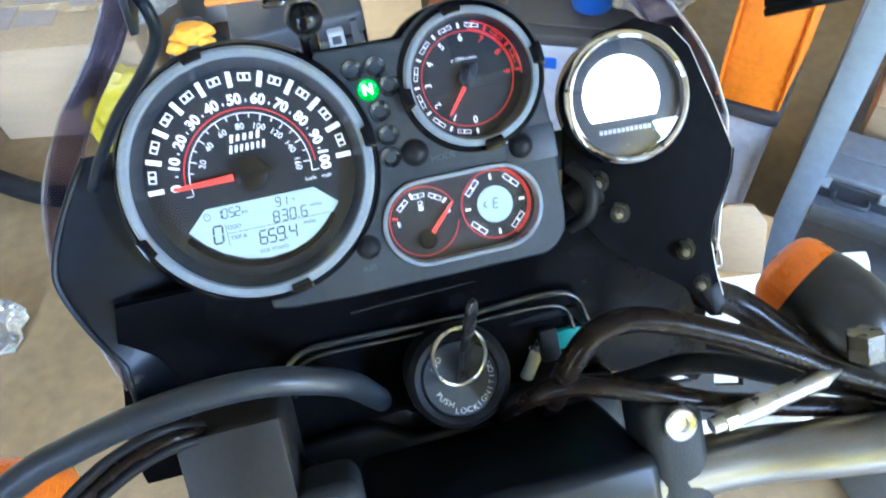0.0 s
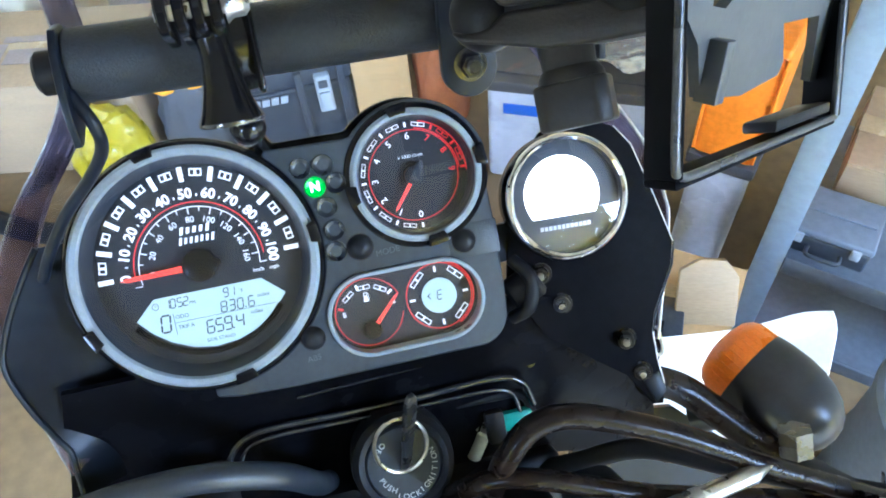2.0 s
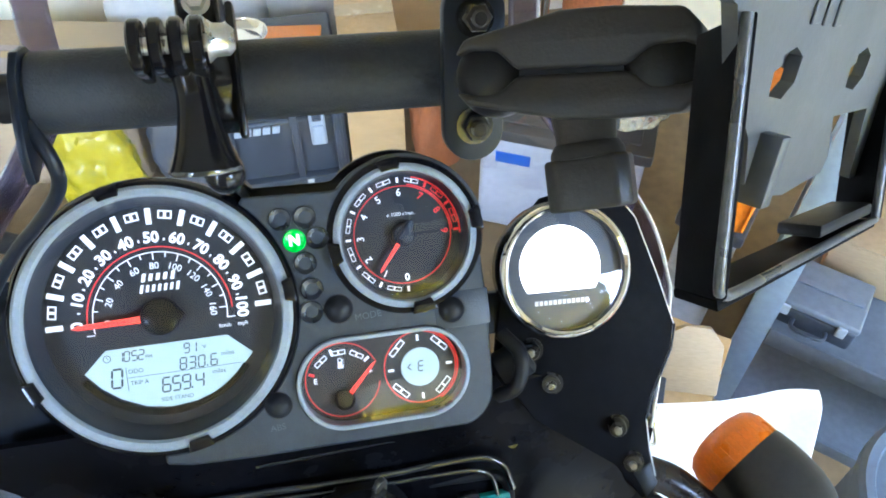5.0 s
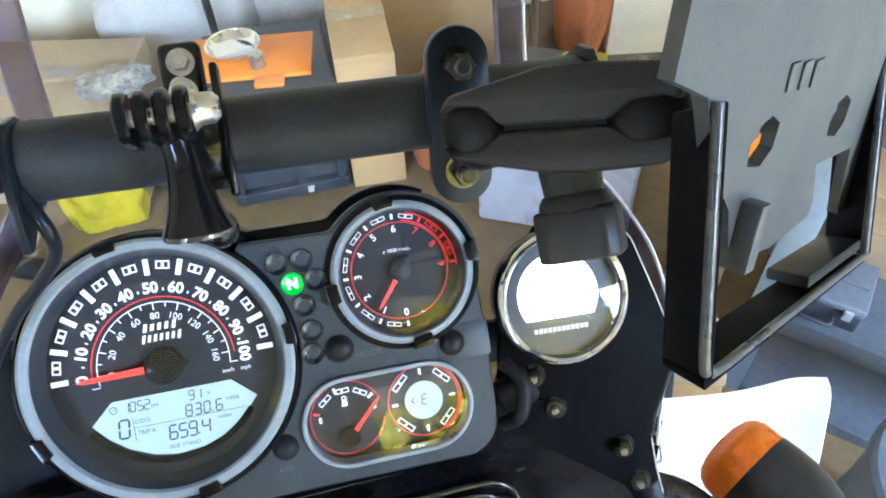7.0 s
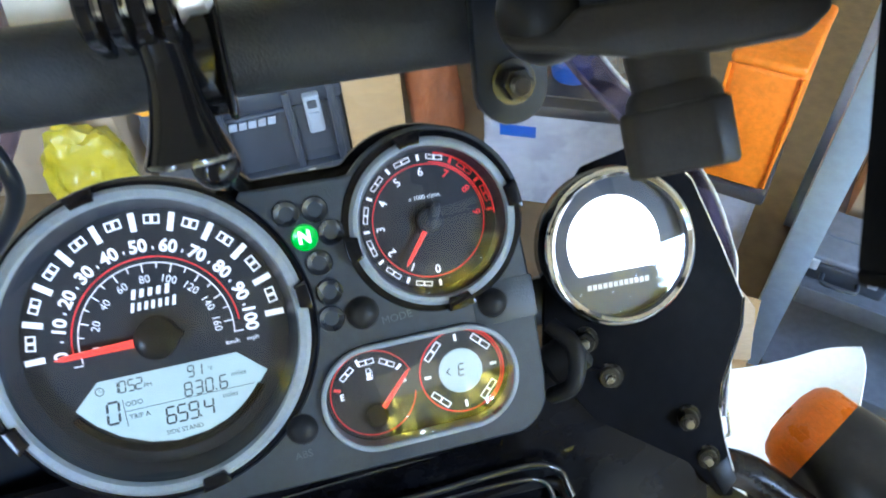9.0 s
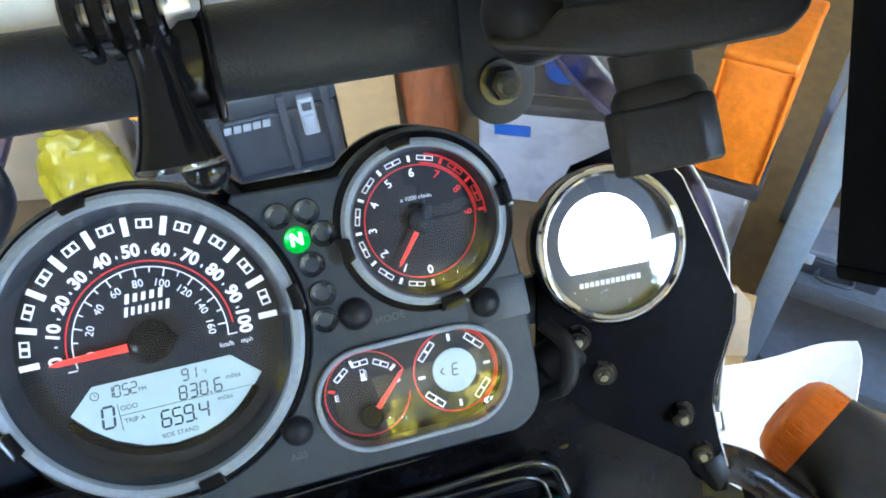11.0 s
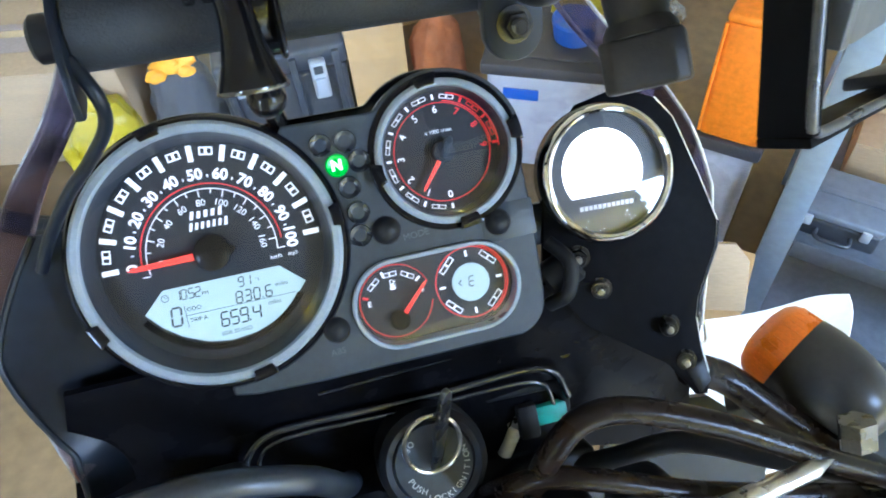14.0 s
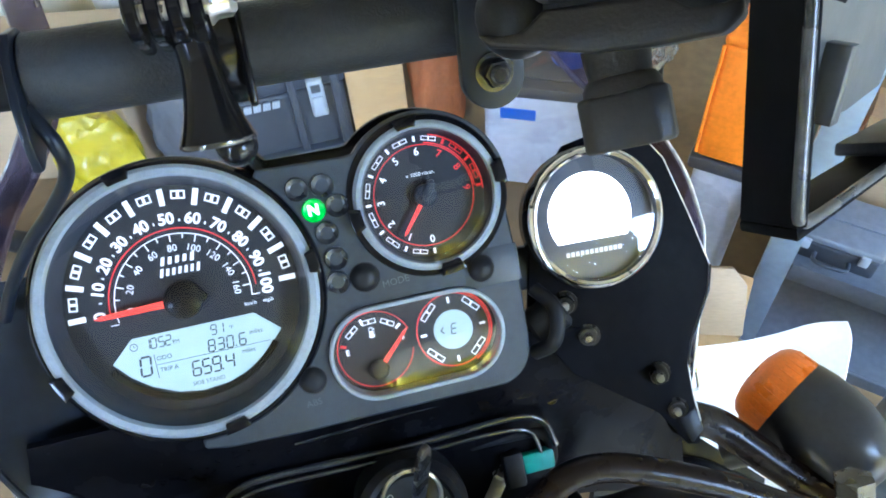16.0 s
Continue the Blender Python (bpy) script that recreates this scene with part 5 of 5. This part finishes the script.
solid("black_pole", rod((-0.125, 1.69, 0), (-0.125, 1.69, 1.3), 0.011, 16), RUBBER, "thin black pole leaning by the wall", "pole")

# pile on the far side
carton("cardboard_box", -0.80, -0.33, 1.40, 1.72, 0.0, 0.285, -14, CARD2, "large pale cardboard box with grey printing")
for k, (x, y, rz, w, h) in enumerate([(-0.60, 1.60, -14, 0.16, 0.025), (-0.62, 1.53, -14, 0.10, 0.06), (-0.50, 1.56, -14, 0.07, 0.045), (-0.70, 1.56, -14, 0.05, 0.09)]):
    solid("printed_panel", box(x - w / 2, x + w / 2, y - h / 2, y + h / 2, 0.2868 + 0.0001 * k, 0.2878, 0, 1, T(x, y, 0) @ turn(rz) @ T(-x, -y, 0)), mat("grey_brown_print", (0.28, 0.22, 0.19), 0.7, var=0.15, scale=14), "grey-brown printed panel on a carton", "print", group="carton printing", smooth=False)
solid("yellow_bag", lump((-0.47, 1.31, 0), (0.10, 0.06, 0.15), 1.3, 0.3), YELLOW, "crumpled yellow plastic bag", "bag")
solid("dark_bag", lump((-0.25, 1.36, 0), (0.085, 0.07, 0.165), 8.2, 0.2), GREYCLOTH, "dark grey fabric bag beside the toolbox", "bag")
solid("work_glove", join(lump((-0.245, 1.325, 0.268), (0.048, 0.028, 0.026), 2.2, 0.35, 3), lump((-0.285, 1.30, 0.262), (0.022, 0.014, 0.016), 4.2, 0.3, 3), lump((-0.215, 1.30, 0.262), (0.020, 0.012, 0.014), 6.2, 0.3, 3)), mat("yellow_orange_glove", (0.85, 0.36, 0.01), 0.6, var=0.2, scale=14), "bright orange work glove on the bag", "glove")
solid("clear_film", lump((-0.80, 0.82, 0), (0.055, 0.07, 0.05), 4.4, 0.4, 3), CLEARBAG, "crumpled clear plastic film on the floor", "film")
solid("clear_film", lump((-0.36, 1.46, 0.2875), (0.09, 0.06, 0.022), 14.4, 0.45, 4, 9.0), CLEARBAG, "crumpled clear plastic film on a carton", "film")
carton("cardboard_box", -1.25, -0.98, 0.98, 1.26, 0.0, 0.22, 12, CARD, "small brown cardboard box on the floor")
solid("white_sack", lump((-0.98, 1.66, 0), (0.17, 0.17, 0.26), 9.9, 0.15), PAPER, "white woven sack by the wall", "sack", group="white sacks")
solid("black_hose", tube([(-1.4, 1.32, 0.03), (-1.1, 1.42, 0.07), (-0.90, 1.32, 0.05), (-0.72, 1.20, 0.028), (-0.55, 1.12, 0.028)], 0.028, 14), RUBBER, "thick black hose lying on the floor", "hose")
solid("green_pouch", lump((-0.97, 1.16, 0), (0.07, 0.06, 0.06), 31.0, 0.3, 3), mat("green_film", (0.03, 0.25, 0.06), 0.4, var=0.3, scale=14), "small crumpled green pouch on the floor", "pouch")

# clear bins and orange bag
def bin_(x0, x1, y0, y1, h, rz, label):
    c = V(((x0 + x1) / 2, (y0 + y1) / 2, 0))
    e = thing("storage_bin", c, label, "storage bin", "storage bins", frame_m=T(*c) @ turn(rz) @ T(*-c))
    part("body", box(x0 + 0.012, x1 - 0.012, y0 + 0.012, y1 - 0.012, 0, h - 0.03, 0.015, 3), BIN, e, "cloudy translucent plastic body")
    part("lid", box(x0, x1, y0, y1, h - 0.032, h, 0.008, 2), BINLID, e, "dark plastic lid")
    part("lid_rim", box(x0 + 0.03, x1 - 0.03, y0 + 0.03, y1 - 0.03, h, h + 0.006, 0.003), BINLID, e)
    return e


b1 = bin_(0.47, 0.86, 0.93, 1.25, 0.315, -28, "cloudy plastic storage bin with a dark lid and blue label")
part("blue_label", box(0.52, 0.60, 0.9395, 0.9435, 0.215, 0.245, 0.001), BLUE, b1, "blue paper label")
b2 = bin_(0.8085, 0.9435, 0.609, 0.869, 0.322, -43.6, "cloudy plastic storage bin under an orange bag")
obag = thing("orange_bag", (0.855, 0.715, 0.328), "orange coated fabric bag standing on a storage bin", "bag", frame_m=I4)
part("body", prism([(0.743, 0.683), (0.826, 0.604), (0.970, 0.740), (0.890, 0.830)], 0.328, 0.585, 0.012, 3), ORANGEBAG, obag)
part("top_flap", prism([(0.741, 0.683), (0.826, 0.602), (0.972, 0.740), (0.890, 0.832)], 0.580, 0.600, 0.008, 3), ORANGEBAG, obag)
part("seam", tube([(0.744, 0.683, 0.34), (0.743, 0.683, 0.45), (0.744, 0.683, 0.58)], 0.003, 8), ORANGEBAG, obag)
part("seam", tube([(0.826, 0.605, 0.34), (0.826, 0.604, 0.45), (0.826, 0.605, 0.58)], 0.003, 8), ORANGEBAG, obag)
solid("yellow_pouch", lump((0.70, 1.12, 0.322), (0.075, 0.05, 0.035), 6.6, 0.3, 3), YELLOW, "yellow crumpled pouch on a bin lid", "pouch")
solid("blue_tub", lathe([(0, 0), (0.045, 0), (0.052, 0.045), (0.048, 0.05), (0, 0.045)], 28, T(0.64, 1.05, 0.322)), BLUE, "round blue plastic tub on a bin lid", "tub")
solid("clear_film", lump((0.76, 0.98, 0.322), (0.09, 0.05, 0.07), 12.4, 0.4), CLEARBAG, "crumpled clear plastic film on a bin lid", "film")
# board added in front of the wall to stand in for its cream surface
solid("cream_wall_stand_in", box(1.00, 1.66, 1.60, 1.64, 0.0, 0.62, 0.006, 2, T(1.0, 1.6, 0) @ turn(-12) @ T(-1.0, -1.6, 0)), CREAM, "cream board added to stand in for the cream wall", "board")
solid("chrome_pole", rod((0.76, 1.60, 0), (0.76, 1.60, 1.9), 0.014, 24), CHROME, "bright chrome pole standing by the wall", "pole")

# steel shelving, set at an angle
SH = T(0.80, 0.45, 0) @ turn(-45)
shelf = thing("steel_shelving", (0.45, 0.2, 0), "blue-grey steel shelving unit", "shelving", frame_m=SH)
for x, y in ((0.0, 0.0), (0.95, 0.0), (0.0, 0.40), (0.95, 0.40)):
    part("upright", join(box(x - 0.024, x + 0.024, y - 0.0015, y + 0.0015, 0, 1.9, 0.0006), box(x - 0.0245, x - 0.0215, y, y + 0.04, 0, 1.9, 0.0006)), SHELFPOST, shelf, "angled steel upright")
for z in (0.02, 0.265, 1.0, 1.6):
    part("shelf_board", box(0.0, 0.95, 0.004, 0.40, z, z + 0.008, 0.001), SHELFDARK, shelf, "dark grey shelf board")
    part("shelf_beam", box(0.026, 0.924, -0.004, 0.003, z - 0.035, z + 0.010, 0.002), SHELFDARK, shelf, "dark grey folded beam")
carton("cardboard_box", 1.005, 1.285, 0.395, 0.635, 0.2735, 0.375, -45, CARD2, "pale cardboard box on the steel shelf")
case = thing("equipment_case", (0.07, 0.08, 0.2735), "dark grey plastic case lying on the steel shelf", "case", frame_m=SH)
part("body", box(0.005, 0.150, 0.020, 0.135, 0.2735, 0.318, 0.006, 3), BOXBLACK, case)
part("lid", box(0.003, 0.152, 0.018, 0.137, 0.320, 0.336, 0.005, 3), SHELFDARK, case, "slate-grey lid")
part("handle", tube([(0.050, 0.016, 0.300), (0.052, -0.004, 0.302), (0.078, -0.008, 0.303), (0.104, -0.004, 0.302), (0.106, 0.016, 0.300)], 0.004, 10), BOXBLACK, case, "black carry handle")
for x in (0.030, 0.126):
    part("catch", box(x - 0.008, x + 0.008, 0.013, 0.020, 0.305, 0.328, 0.002), LATCH, case, "pale grey catch")
part("rib", box(0.012, 0.143, 0.070, 0.084, 0.336, 0.340, 0.0015), SHELFDARK, case)
drum = thing("grey_drum", (0.86, 0.02, 0), "slate-grey round plastic drum on the floor", "drum", frame_m=I4)
SLATE = mat("slate_grey_plastic", (0.10, 0.12, 0.15), 0.45, var=0.15, scale=9)
part("body", lathe([(0, 0.0), (0.13, 0.0), (0.145, 0.02), (0.148, 0.18), (0.151, 0.185), (0.151, 0.195), (0.148, 0.20), (0.150, 0.372)], 48, T(0.86, 0.02, 0)), SLATE, drum)
part("lid", lathe([(0.150, 0.374), (0.157, 0.376), (0.157, 0.398), (0.150, 0.405), (0.138, 0.405), (0.134, 0.398), (0.05, 0.402), (0, 0.402)], 48, T(0.86, 0.02, 0)), SLATE, drum, "ribbed push-on lid")
part("handle", tube([(0.712, 0.02, 0.33), (0.695, -0.02, 0.30), (0.700, -0.06, 0.27), (0.745, -0.10, 0.26), (0.80, -0.132, 0.30), (0.83, -0.132, 0.33)], 0.003, 8), DARKSTEEL, drum, "thin wire handle")

# white moulded seat shell
chair = thing("plastic_chair", (0.56, 0.16, 0), "white moulded plastic chair with a flared corner", "chair", frame_m=I4)


def seat_fn(u, v):
    """The seat dips in the middle, and its far corner flares up."""
    right = 0.550 + 0.142 * v ** 0.85 - 0.014 * (max(0.0, v - 0.82) / 0.18) ** 2
    x = 0.36 + (right - 0.36) * u
    back = 0.262 - 0.052 * u ** 1.2 - 0.016 * (max(0.0, u - 0.86) / 0.14) ** 2
    y = 0.02 + (back - 0.02) * v
    dip = -0.030 * math.sin(math.pi * u) * math.sin(math.pi * v)
    flare = (max(0.0, u - 0.55) / 0.45) ** 2 * v ** 2
    return V((x, y, 0.447 + dip + 0.055 * flare))


part("seat", sheet(seat_fn, 24, 16, 0.006), WHITEPLASTIC, chair, "glossy white seat shell")
for x, y in ((0.42, 0.06), (0.54, 0.08), (0.42, 0.20), (0.60, 0.18)):
    part("leg", rod((x + (0.02 if x > 0.5 else -0.02), y, 0), (x, y, 0.425), 0.014, 16, 0.002), WHITEPLASTIC, chair)
solid("beige_panel", prism([(-0.05, 0), (0.05, 0), (0.045, 0.09), (0.02, 0.12), (-0.02, 0.12), (-0.05, 0.10)], -0.006, 0.006, 0.003, 2, T(0.60, 0.33, 0.30) @ turn(-20) @ Matrix.Rotation(radians(62), 4, "X")), CARD2, "beige rounded panel leaning on a crate", "panel")
carton("crate", 0.47, 0.68, 0.29, 0.50, 0.0, 0.30, -40, CARD, "brown carton under a beige panel")
solid("black_case", box(0.485, 0.565, 0.300, 0.40, 0.3025, 0.325, 0.005, 2, T(0.52, 0.35, 0) @ turn(-30) @ T(-0.52, -0.35, 0)), BOXBLACK, "small black case lying on a carton", "case")

# hedge outside the door
rng = np.random.default_rng(7)
bm = bmesh.new()
for k in range(5200):
    c = V((rng.uniform(-5, 6), -3.5 - rng.uniform(0, 0.5) ** 2 * 2, rng.uniform(0, 1) ** 0.8 * 2.15))
    c.z *= 0.86 + 0.22 * noise.noise(V((c.x * 0.9, 0, 3)))
    c.z += 1.15 * math.exp(-((c.x - 0.62) / 0.42) ** 2) * (c.z / 2.15)
    d = V(rng.normal(size=3)).normalized()
    e = d.orthogonal().normalized() * rng.uniform(0.05, 0.09)
    f = d.cross(e) * 0.55
    bm.faces.new([bm.verts.new(c + q) for q in (-e, -0.3 * e + f, e, -0.3 * e - f)])
for k in range(9000):
    c = V((rng.uniform(0.0, 2.7), -3.45 - rng.uniform(0, 0.4), rng.uniform(1.4, 3.55 + 0.2 * noise.noise(V((k * 0.37, 0, 0))))))
    d = V(rng.normal(size=3)).normalized()
    e = d.orthogonal().normalized() * rng.uniform(0.05, 0.09)
    f = d.cross(e) * 0.55
    bm.faces.new([bm.verts.new(c + q) for q in (-e, -0.3 * e + f, e, -0.3 * e - f)])
tagged(solid("hedge", bm, TREE, "sunlit yellow-green hedge across the driveway", "hedge", smooth=False), kind="stuff")
